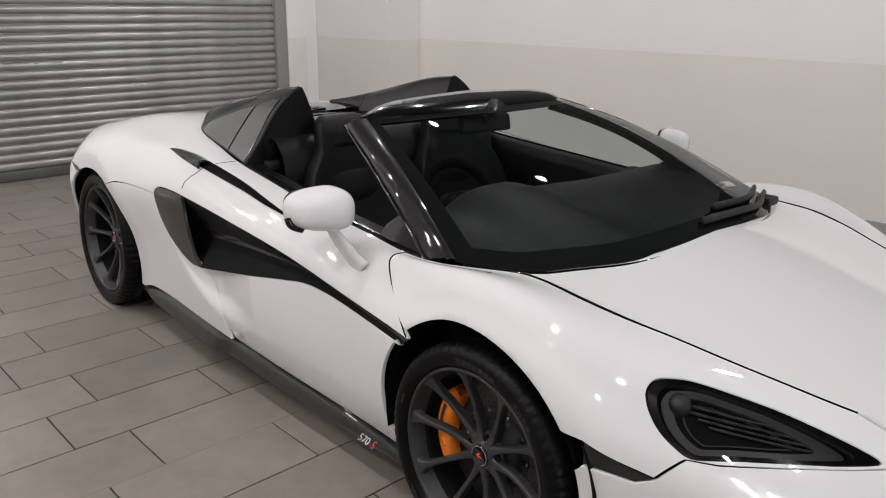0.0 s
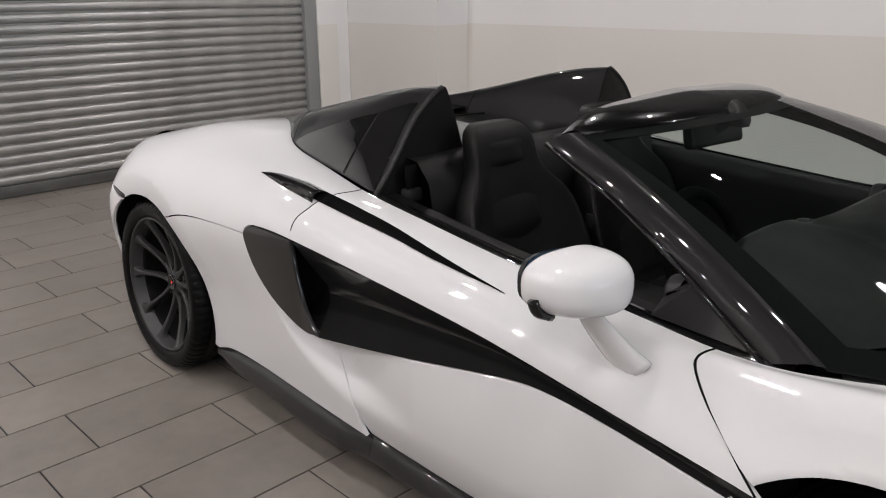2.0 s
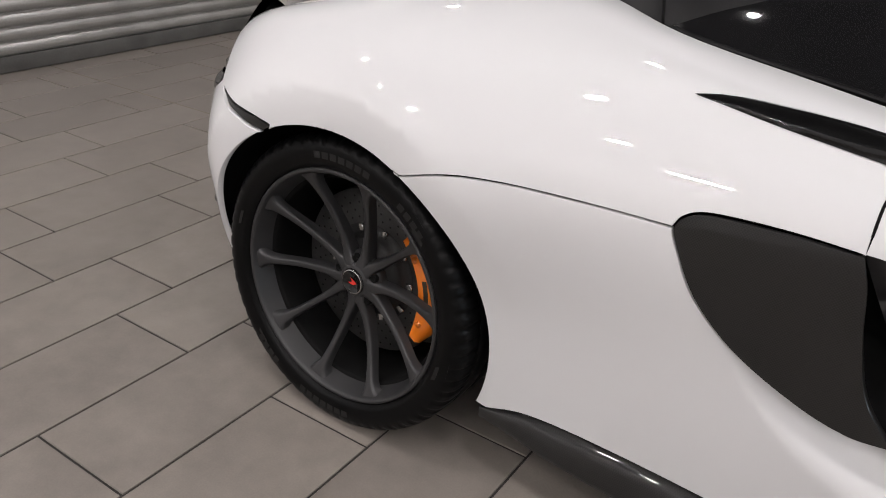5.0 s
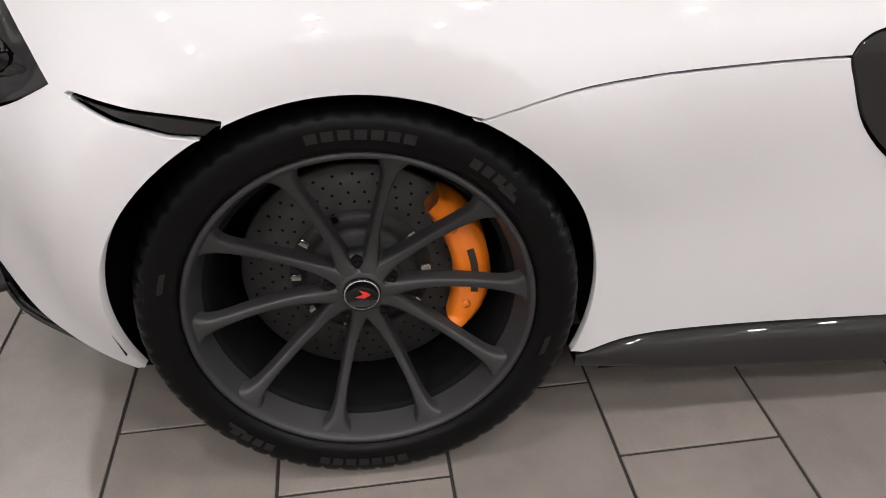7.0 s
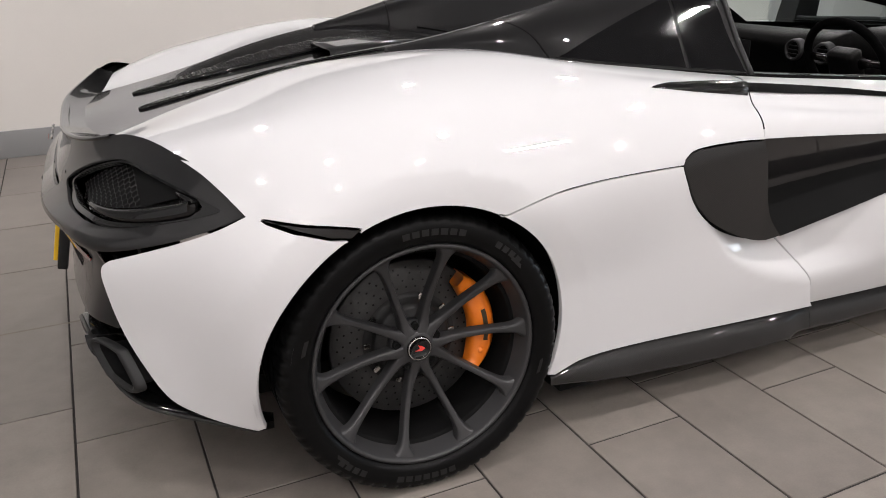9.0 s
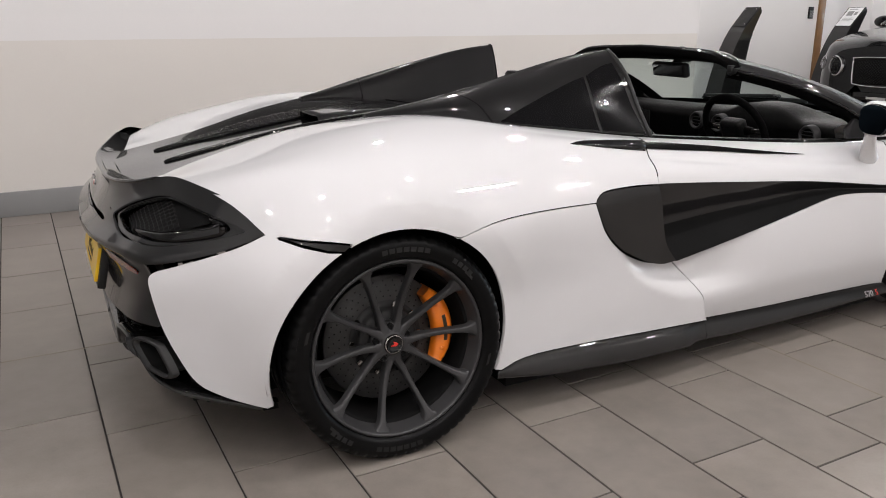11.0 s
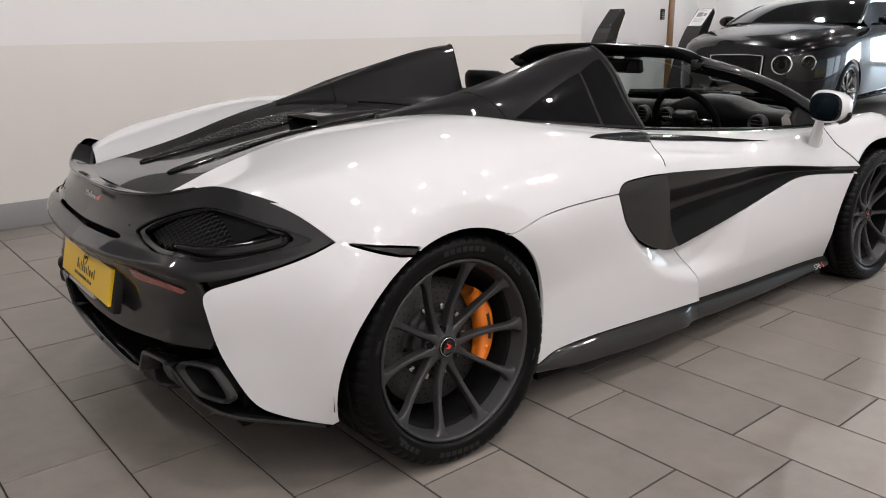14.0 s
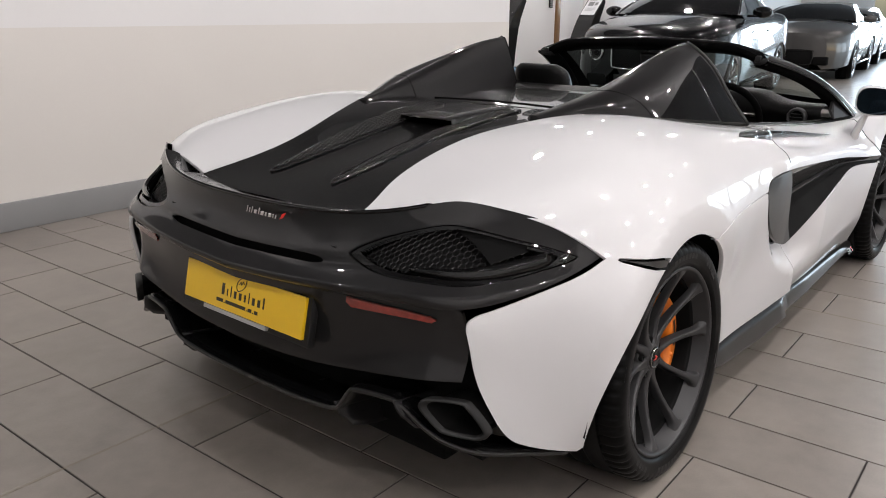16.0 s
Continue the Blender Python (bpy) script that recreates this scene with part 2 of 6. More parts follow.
def smooth_line(pts, n=8, closed=False):
    """Catmull-Rom polyline through points."""
    p = np.array(pts, float)
    if closed:
        q = np.concatenate([p[-1:], p, p[:2]])
    else:
        q = np.concatenate([2 * p[:1] - p[1:2], p, 2 * p[-1:] - p[-2:-1]])
    out = []
    for a, b, c, d in zip(q[:-3], q[1:-2], q[2:-1], q[3:]):
        for t in np.linspace(0, 1, n, endpoint=False):
            out.append(0.5 * (2 * b + (c - a) * t + (2 * a - 5 * b + 4 * c - d) * t * t + (3 * b - a - 3 * c + d) * t**3))
    if not closed:
        out.append(p[-1])
    return np.array(out)


def tube(pts, radius, sides=8, closed=False, flat=1.0, up=(0, 0, 1)):
    """Sweeps a round (or flattened) section along points; returns verts and faces."""
    p = np.array(pts, float)
    n = len(p)
    tan = np.gradient(p, axis=0) if not closed else np.roll(p, -1, 0) - np.roll(p, 1, 0)
    tan /= np.linalg.norm(tan, axis=1)[:, None] + 1e-9
    a = np.cross(tan, up)
    a /= np.linalg.norm(a, axis=1)[:, None] + 1e-9
    b = np.cross(a, tan)
    rad = np.broadcast_to(np.asarray(radius, float), (n,))
    ang = np.linspace(0, 2 * np.pi, sides, endpoint=False)
    v = p[:, None] + rad[:, None, None] * (np.cos(ang)[None, :, None] * a[:, None] + flat * np.sin(ang)[None, :, None] * b[:, None])
    faces = []
    for i in range(n if closed else n - 1):
        j = (i + 1) % n
        for k in range(sides):
            l = (k + 1) % sides
            faces.append((i * sides + k, i * sides + l, j * sides + l, j * sides + k))
    if not closed:
        faces += [tuple(range(sides - 1, -1, -1)), tuple((n - 1) * sides + k for k in range(sides))]
    return v.reshape(-1, 3), faces


def grid_faces(n, m, closed=False):
    return [(i * m + j, (i + 1) * m + j, (i + 1) * m + (j + 1) % m, i * m + (j + 1) % m) for i in range(n - 1) for j in range(m if closed else m - 1)]


def sheet(points, thickness=0.0):
    """A lofted sheet from an n x m x 3 grid, with a back face and rim where it has a thickness."""
    g = np.array(points, float)
    n, m = g.shape[:2]
    v, f = g.reshape(-1, 3), grid_faces(n, m)
    if thickness:
        du, dv = np.gradient(g, axis=0), np.gradient(g, axis=1)
        nor = np.cross(du, dv)
        nor /= np.linalg.norm(nor, axis=2, keepdims=True) + 1e-9
        back = (g - thickness * nor).reshape(-1, 3)
        k = n * m
        rim = [i * m for i in range(n)] + [(n - 1) * m + j for j in range(1, m)] + [i * m + m - 1 for i in range(n - 2, -1, -1)] + list(range(m - 2, 0, -1))
        f = f + [tuple(k + i for i in reversed(q)) for q in f] + [(a, a + k, b + k, b) for a, b in zip(rim, rim[1:] + rim[:1])]
        v = np.concatenate([v, back])
    return v, f


def lathe(profile, segments=64):
    """Turns (radius, y) rows about the y axis; returns verts and faces."""
    p = np.array(profile, float)
    ang = np.linspace(0, 2 * np.pi, segments, endpoint=False)
    v = np.stack([p[:, 0, None] * np.cos(ang), np.repeat(p[:, 1, None], segments, 1), p[:, 0, None] * np.sin(ang)], -1)
    return v.reshape(-1, 3), grid_faces(len(p), segments, True)


def flip(faces):
    return [tuple(reversed(f)) for f in faces]


def inside(poly, pts):
    """Which points lie in a closed polygon."""
    x, y = pts[:, 0], pts[:, 1]
    hit = np.zeros(len(pts), bool)
    for (ax, ay), (bx, by) in zip(poly, np.roll(poly, -1, 0)):
        cross = (ay > y) != (by > y)
        hit ^= cross & (x < (bx - ax) * (y - ay) / (by - ay + 1e-12) + ax)
    return hit


def resample(poly, step):
    out = []
    for a, b in zip(poly, np.roll(poly, -1, 0)):
        k = max(1, int(np.ceil(np.linalg.norm(b - a) / step)))
        out += [a + (b - a) * i / k for i in range(k)]
    return np.array(out)


from mathutils.geometry import delaunay_2d_cdt


def patch(loop, fn, step=0.03, aspect=0.2, holes=(), gap=0.0022, rim=0.014, seam=None):
    """Cuts the piece inside loop, in (u, v), out of the smooth surface fn(u, v), with a turned-in rim.
    Returns verts, faces and normals. aspect: metres for one unit of v; seam: which edge points join a mirror image."""
    def scaled(l):
        l = np.array(l, float) * [1, aspect]
        keep = np.linalg.norm(l - np.roll(l, 1, 0), axis=1) > 1e-5
        return l[keep]
    outer = scaled(loop)
    area = np.sum(outer[:, 0] * np.roll(outer[:, 1], -1) - outer[:, 1] * np.roll(outer[:, 0], -1))
    outer = outer if area > 0 else outer[::-1]
    loops = [resample(outer, step * 0.6)]
    for h in holes:
        h = scaled(h)
        a = np.sum(h[:, 0] * np.roll(h[:, 1], -1) - h[:, 1] * np.roll(h[:, 0], -1))
        loops.append(resample(h if a < 0 else h[::-1], step * 0.6))
    for i, l in enumerate(loops):
        t = np.roll(l, -1, 0) - np.roll(l, 1, 0)
        t /= np.linalg.norm(t, axis=1)[:, None] + 1e-9
        keep = np.ones(len(l)) if seam is None else 1.0 - seam(l)
        loops[i] = l + gap * keep[:, None] * np.stack([-t[:, 1], t[:, 0]], 1)
    lo, hi = outer.min(0), outer.max(0)
    gx, gy = np.meshgrid(np.arange(lo[0] + step / 2, hi[0], step), np.arange(lo[1] + step / 2, hi[1], step), indexing="ij")
    pts = np.stack([gx.ravel(), gy.ravel()], 1)
    ok = inside(loops[0], pts)
    for h in loops[1:]:
        ok &= ~inside(h, pts)
    pts = pts[ok]
    edge = np.concatenate(loops)
    if len(pts):
        far = np.min(np.linalg.norm(pts[:, None] - edge[None], axis=2), 1) > step * 0.45
        pts = pts[far]
    allp = np.concatenate([edge, pts])
    edges, k = [], 0
    for l in loops:
        edges += [(k + i, k + (i + 1) % len(l)) for i in range(len(l))]
        k += len(l)
    v2, _, tris, *_ = delaunay_2d_cdt([Vector(p) for p in allp.tolist()], edges, [], 0, 1e-7)
    v2 = np.array([tuple(p) for p in v2])
    tris = np.array([t for t in tris if len(t) == 3])
    mid = v2[tris].mean(1)
    ok = inside(loops[0], mid)
    for h in loops[1:]:
        ok &= ~inside(h, mid)
    tris = tris[ok]
    u, v = v2[:, 0], v2[:, 1] / aspect
    p = fn(u, v)
    e = 2e-3
    nor = np.cross(fn(u + e, v) - fn(u - e, v), fn(u, v + e / aspect) - fn(u, v - e / aspect))
    nor /= np.linalg.norm(nor, axis=1)[:, None] + 1e-12
    verts, faces, norms = [*p], [tuple(t) for t in tris], [*nor]
    if rim:
        # rim vertices are found again among the triangulated points
        for l in loops:
            idx = [int(np.argmin(np.sum((v2 - q) ** 2, 1))) for q in l]
            base = len(verts)
            top, inn = p[idx], p[idx] - rim * nor[idx]
            t = np.roll(top, -1, 0) - np.roll(top, 1, 0)
            out = np.cross(t, nor[idx])
            out /= np.linalg.norm(out, axis=1)[:, None] + 1e-9
            soft = out + nor[idx]
            soft /= np.linalg.norm(soft, axis=1)[:, None] + 1e-9
            verts += [*top, *inn]
            norms += [*soft, *out]
            n = len(idx)
            off = np.zeros(n, bool) if seam is None else seam(l)
            faces += [(base + i, base + n + i, base + n + (i + 1) % n, base + (i + 1) % n) for i in range(n) if not (off[i] and off[(i + 1) % n])]
    return np.array(verts), faces, np.array(norms)


def both(name, made, mat, parent, label=""):
    """Lays a piece of the car's right side and its mirror image on the left."""
    v, f, *n = made
    n = n[0] if n else None
    side = np.array([1, -1, 1])
    return [mesh(name, v, f, mat, parent, label, True, n), mesh(name, v * side, flip(f), mat, parent, label, True, None if n is None else n * side)]


# ---- the room ----
def wall(name, lo, hi, mat, label, cat="wall"):
    ob = part(name, boxed(lo, hi), mat, None, label, False)
    ob.matrix_world = ROOM
    return tagged(ob, label, cat, kind="structure")


DADO, WALL_V = 1.165, 3.13
wall("wall_north_lower", (-2.19, WALL_V, 0), (5.25, WALL_V + 0.2, DADO), CREAM, "cream painted lower part of the plain side wall")
wall("wall_north_upper", (-2.19, WALL_V + 0.001, DADO), (5.25, WALL_V + 0.2, 1.74), UPPER, "warm white upper part of the plain side wall")
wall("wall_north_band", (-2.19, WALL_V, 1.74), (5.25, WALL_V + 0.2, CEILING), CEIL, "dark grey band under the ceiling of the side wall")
wall("pier_lower", (-3.42, 2.74, 0), (-2.192, WALL_V + 0.2, DADO - 0.01), CREAM, "cream painted lower part of a wide wall pier")
wall("pier_upper", (-3.42, 2.741, DADO - 0.01), (-2.192, WALL_V + 0.2, CEILING), UPPER, "warm white upper part of a wide wall pier")
wall("jamb_lower", (-3.62, 2.33, 0), (-3.36, 2.56, DADO - 0.02), CREAM, "cream painted jamb beside the roller shutter")
wall("jamb_upper", (-3.62, 2.331, DADO - 0.02), (-3.361, 2.56, CEILING), UPPER, "warm white jamb beside the roller shutter")
wall("wall_west_right", (-3.7, 2.56, 0), (-3.422, 2.74, CEILING), UPPER, "white strip of end wall beside the pier")
wall("wall_west_left", (-3.7, -6.0, 0), (-3.36, -0.72, CEILING), UPPER, "white end wall beside the roller shutter")
wall("shutter_head", (-3.7, -0.72, 2.75), (-3.36, 2.33, CEILING), UPPER, "white wall over the roller shutter")
wall("outside_wall", (-4.4, -1.0, 0), (-4.2, 2.6, 3.2), CREAM, "plain wall beyond the roller shutter")
wall("wall_north_return", (5.05, WALL_V + 0.2, 0), (5.25, 5.4, CEILING), PURE, "white return wall at the end of the side wall")
wall("wall_far_side", (5.25, 5.4, 0), (25.0, 5.6, CEILING), PURE, "white wall of the deeper showroom bay")
wall("wall_east_sill", (25.0, -6.0, 0), (25.2, 5.8, 0.2), PURE, "low white sill under the end windows")
wall("wall_east_head", (25.0, -6.0, 2.6), (25.2, 5.8, CEILING), PURE, "white end wall over the windows")
for lo, hi in ((-6.0, -4.75), (-1.25, -0.15), (3.35, 5.8)):
    wall("wall_east_pier", (25.0, lo, 0.2), (25.2, hi, 2.6), PURE, "white end wall between the windows")
wall("column", (10.1, 4.55, 0), (10.55, 4.9, CEILING), PURE, "square white showroom column", "column")
wall("wall_south_solid", (-3.7, -6.0, 0), (9.9, -5.8, CEILING), UPPER, "plain white wall opposite the car")
wall("wall_south_sill", (9.9, -6.0, 0), (25.0, -5.8, 0.15), UPPER, "low sill under the shop windows")
wall("wall_south_head", (9.9, -6.0, 2.65), (25.0, -5.8, CEILING), UPPER, "white band over the shop windows")
for u in (9.9, 13.9, 17.9, 21.9):
    wall("window_post", (u, -6.0, 0.15), (u + 0.2, -5.8, 2.65), SKIRT, "grey post between the shop windows", "window")
wall("wall_south_end", (22.1, -6.0, 0.15), (25.0, -5.8, 2.65), UPPER, "plain white wall past the shop windows")
wall("ceiling", (-3.7, -6.0, CEILING), (25.2, 5.8, CEILING + 0.15), CEIL, "flat dark grey ceiling with round downlights", "ceiling")
wall("ground_outside", (-3.7, -30.0, -0.25), (60.0, -6.0, -0.06), SKIRT, "plain paving outside the shop windows", "ground")

skirting = part("skirting", boxed((-2.19, WALL_V - 0.022, 0.0), (5.25, WALL_V - 0.001, 0.172), 0.006), SKIRT, None, "grey painted skirting board along the side wall")
tagged(skirting, "grey painted skirting board along the side wall", "skirting", kind="structure").matrix_world = ROOM
plinth = part("plinth", boxed((-3.359, -0.86, 0.0), (-3.335, -0.722, 0.115), 0.004), SKIRT, None)
tagged(plinth, "short grey skirting block beside the shutter guide", "skirting", kind="structure").matrix_world = ROOM

for u, v in DOWNLIGHTS:
    fit = empty("downlight", "small round recessed ceiling downlight", "ceiling light", "ceiling downlights")
    fit.matrix_world = ROOM @ pose(u, v, CEILING)
    ring = lathe([(0.07, 0.0), (0.072, -0.006), (0.088, -0.008), (0.092, 0.0)], 24)
    mesh("trim_ring", ring[0][:, [0, 2, 1]], ring[1], STEEL, fit)
    ang = np.linspace(0, 2 * np.pi, 24, endpoint=False)
    mesh("diffuser", np.stack([0.07 * np.cos(ang), 0.07 * np.sin(ang), np.full(24, -0.002)], 1), [tuple(range(23, -1, -1))], LIGHT, fit)

# roller shutter: curved steel laths in two guides, with a bottom rail
shutter = tagged(new("roller_shutter"), "closed galvanised steel roller shutter with grimy edges", "roller shutter")
shutter.matrix_world = ROOM
PITCH = 0.0765
prof = [(0.0, 0.0), (0.008, 0.005), (0.0135, 0.014), (0.016, 0.025), (0.0165, 0.036), (0.0145, 0.048), (0.010, 0.058), (0.002, 0.065), (-0.010, 0.067), (-0.010, 0.0745), (0.0, PITCH)]
lath_v, lath_f = [], []
ys = np.linspace(-0.70, 2.24, 12)
for y in ys:
    lath_v += [(-3.43 + d, y, h) for d, h in prof]
lath = mesh("lath", lath_v, flip(grid_faces(len(ys), len(prof))), GALV, shutter, "", False)
for k in range(1, 36):
    ob = new("lath", lath.data)
    ob.parent = shutter
    ob.location = (0.0008 * math.sin(k * 2.3), 0, 0.09 + PITCH * (k - 1))
lath.location = (0, 0, 0.09 + PITCH * 35)
part("bottom_rail", boxed((-3.44, -0.70, 0.004), (-3.405, 2.24, 0.09), 0.006), GALV_DARK, shutter, "dull bottom rail")
for lo, hi in ((-0.72, -0.655), (2.20, 2.33)):
    part("guide", boxed((-3.46, lo, 0.0), (-3.37, hi, 2.75), 0.004), SKIRT, shutter, "grey steel guide channel")

# ---- floor: 30 x 60 tiles with staggered short joints, a grout bed beneath ----
bed = wall("floor", (-3.7, -6.0, -0.06), (25.2, 5.8, -0.0035), GROUT, "grey-brown stoneware tile floor with dark joints", "floor")
U0, TW, TL = 0.100, 0.303, 0.606
NEAR = dict(u=(-3.4, 4.6), v=(-2.9, 2.3))


def tile_rows():
    for k in range(-12, 83):
        start = -1.003 if k % 2 else -1.418
        for j in range(-9, 13):
            u, v = U0 + k * TW, start + j * TL
            a, b = max(v, -5.8), min(v + TL, 5.4)
            if b - a < 0.05 or u > 24.9:
                continue
            cuts = [(a, 0.399), (0.402, b)] if a < 0.36 and b > 0.44 else [(a, b)]
            for lo, hi in cuts:
                yield k, u, lo, hi


def tile_mesh(w, l):
    g, c, d = 0.0032, 0.0010, 0.0045
    rings = [(g, -d), (g, -c), (g + c, 0.0)]
    v = []
    for o, z in rings:
        v += [(o, o, z), (w - o, o, z), (w - o, l - o, z), (o, l - o, z)]
    f = [(8, 9, 10, 11)]
    for r in range(2):
        f += [(4 * r + i, 4 * r + (i + 1) % 4, 4 * r + 4 + (i + 1) % 4, 4 * r + 4 + i) for i in range(4)]
    return v, f


# ---- the white sports car: a body drawn by seven lines along its length ----
def spline(pts):
    """Natural cubic spline through rows of (x, a, b, ...)."""
    p = np.array(pts, float)
    x, y = p[:, 0], p[:, 1:]
    n, h = len(x), np.diff(p[:, 0])
    a, r = np.eye(n), np.zeros_like(y)
    for i in range(1, n - 1):
        a[i, i - 1:i + 2] = h[i - 1], 2 * (h[i - 1] + h[i]), h[i]
        r[i] = 6 * ((y[i + 1] - y[i]) / h[i] - (y[i] - y[i - 1]) / h[i - 1])
    m = np.linalg.solve(a, r)
    def at(q):
        q = np.atleast_1d(np.asarray(q, float))
        i = np.clip(np.searchsorted(x, q) - 1, 0, n - 2)
        d, e, hh = (q - x[i])[:, None], (x[i + 1] - q)[:, None], h[i][:, None]
        return (m[i] * e**3 + m[i + 1] * d**3) / (6 * hh) + (y[i] / hh - m[i] * hh / 6) * e + (y[i + 1] / hh - m[i + 1] * hh / 6) * d
    return at

LINES = [spline(l) for l in (
    [(-.72, .64, .15), (-.5, .82, .15), (-.36, .872, .15), (0, .94, .15), (.4, .905, .15), (.9, .90, .15), (1.5, .905, .15), (2.1, .895, .15), (2.4, .90, .15), (2.7, .92, .15), (3.05, .895, .15), (3.3, .80, .15), (3.6, .66, .15), (3.8, .40, .15)],
    [(-.72, .665, .42), (-.6, .768, .42), (-.5, .848, .42), (-.36, .970, .42), (-.15, .985, .42), (.1, .965, .42), (.4, .93, .42), (.9, .928, .42), (1.5, .94, .42), (2.1, .935, .42), (2.4, .94, .42), (2.7, .945, .42), (3.05, .905, .40), (3.3, .815, .36), (3.6, .69, .33), (3.8, .42, .33)],
    [(-.72, .655, .60), (-.6, .772, .614), (-.5, .852, .64), (-.35, .958, .66), (-.2, .993, .68), (-.05, .992, .685), (.17, .983, .68), (.45, .965, .70), (.7, .946, .715), (.96, .937, .742), (1.3, .93, .72), (1.7, .925, .68), (2.1, .93, .635), (2.4, .945, .60), (2.7, .95, .64), (3.05, .90, .55), (3.3, .815, .48), (3.6, .68, .45), (3.8, .40, .43)],
    [(-.72, .56, .70), (-.5, .75, .79), (-.35, .835, .835), (-.1, .895, .862), (.1, .90, .868), (.3, .885, .867), (.66, .86, .868), (.96, .865, .83), (1.3, .875, .785), (1.7, .885, .75), (2.1, .89, .71), (2.4, .895, .71), (2.7, .915, .748), (3.05, .855, .65), (3.3, .765, .57), (3.6, .60, .52), (3.8, .34, .48)],
    [(-.72, .48, .755), (-.5, .60, .832), (-.35, .66, .872), (-.18, .675, .912), (0, .68, .945), (.3, .67, .955), (.66, .76, .905), (.96, .795, .868), (1.3, .82, .825), (1.7, .825, .79), (2.1, .845, .77), (2.4, .855, .793), (2.7, .85, .818), (3.05, .78, .72), (3.3, .67, .645), (3.6, .50, .57), (3.8, .27, .51)],
    [(-.72, .36, .765), (-.6, .352, .789), (-.45, .303, .828), (-.34, .283, .857), (-.22, .288, .890), (-.11, .312, .918), (.05, .370, .945), (.22, .446, .962), (.38, .540, .957), (.507, .617, .938), (.75, .672, .905), (1.04, .715, .868), (1.3, .735, .843), (1.7, .765, .81), (2.1, .785, .787), (2.4, .80, .790), (2.619, .70, .795), (2.9, .63, .765), (3.3, .52, .675), (3.6, .38, .60), (3.8, .2, .53)],
    [(-.72, 0, .768), (-.45, 0, .82), (-.1, 0, .878), (.3, 0, .935), (1.0, 0, .95), (2.0, 0, .92), (2.5, 0, .87), (2.9, 0, .81), (3.3, 0, .71), (3.6, 0, .615), (3.8, 0, .54)],
)]
def body(x, s):
    """Half width and height of the body at station x, s up the section (0 sill, 2 waist, 4 crest, 5 inner edge, 6 middle)."""
    x, s = np.atleast_1d(np.asarray(x, float)), np.atleast_1d(np.asarray(s, float))
    c = np.stack([l(x) for l in LINES], 1)
    c = np.concatenate([2 * c[:, :1] - c[:, 1:2], c, c[:, -2:-1] * [-1, 1]], 1)
    i = np.clip(np.floor(s).astype(int), 0, 5)
    t, k = (s - i)[:, None], np.arange(len(x))
    a, b, d, e = c[k, i], c[k, i + 1], c[k, i + 2], c[k, i + 3]
    size = lambda q: np.linalg.norm(q, axis=1)[:, None] + 1e-9
    m0 = np.where(i[:, None] == 5, (d - a) / size(d - a) * size(d - b), .5 * (d - a))
    m1 = np.where(i[:, None] == 4, (e - b) / size(e - b) * size(d - b), .5 * (e - b))
    return (2 * t**3 - 3 * t**2 + 1) * b + (t**3 - 2 * t**2 + t) * m0 + (3 * t**2 - 2 * t**3) * d + (t**3 - t**2) * m1
def s_at(x, z, top=4.0):
    """The s at which the side of the body stands at height z."""
    lo, hi = 0.0, top
    for _ in range(30):
        mid = (lo + hi) / 2
        lo, hi = (mid, hi) if body(x, mid)[0, 1] < z else (lo, mid)
    return (lo + hi) / 2


car = empty("sports_car", "white open-top sports car with black deck on the tiled floor", "car")


def skin(u, v, push=None):
    q = body(u, np.clip(v, 0, 6))
    w = q[:, 0] if push is None else q[:, 0] + push(u, q[:, 1])
    return np.stack([u, -w, q[:, 1]], 1)


def side(pts, top=4.0):
    """(x, z) on the flank turned into (x, s)."""
    return np.array([(x, s_at(x, z, top)) for x, z in pts])


def line(*pts):
    return smooth_line(pts, 6)


def ring(cx, cz, r, a0, a1, n=24, squash=1.0):
    a = np.radians(np.linspace(a0, a1, n))
    return np.stack([cx + r * np.cos(a), cz + squash * r * np.sin(a)], 1)


RW, FW = (0.0, 0.338), (2.68, 0.335)
rear_arch = lambda a, b: side(ring(-0.005, 0.328, 0.379, a, b))
SILL = line((0.372, 0.178), (0.468, 0.202), (0.65, 0.204), (0.9, 0.200), (1.26, 0.194))
DUCT_BACK = line((1.066, 0.459), (0.999, 0.453), (0.92, 0.476), (0.818, 0.529), (0.744, 0.60), (0.702, 0.68), (0.692, 0.706))
DUCT_TOP = line((0.692, 0.706), (0.706, 0.727), (0.745, 0.741), (0.858, 0.745), (0.955, 0.741))
DUCT_FRONT = line((0.955, 0.741), (0.972, 0.69), (0.985, 0.62), (1.012, 0.53), (1.066, 0.459))
SEAM = line((0.692, 0.706), (0.555, 0.707), (0.41, 0.704), (0.292, 0.692), (0.186, 0.662))
LAMP_UP = np.array([(-0.357, 2.25), (-0.385, 2.45), (-0.413, 2.67), (-0.448, 2.97), (-0.48, 3.28), (-0.507, 3.58), (-0.533, 3.9), (-0.558, 4.41), (-0.59, 5.0)])


SCOOP = spline([(0.66, 0.80), (0.776, 0.583), (0.879, 0.446), (1.013, 0.358), (1.155, 0.31), (1.34, 0.292)])


def scoop(u, z):
    """The hollow that leads into the side intake."""
    low = SCOOP(np.clip(u, 0.66, 1.34))[:, 0]
    d = np.clip((z - low + 0.016) / 0.12, 0, 1)
    d = d * d * (3 - 2 * d)
    return -0.042 * d * (u > 0.69) * np.clip((u - 0.69) / 0.12, 0, 1) * (z < 0.76)


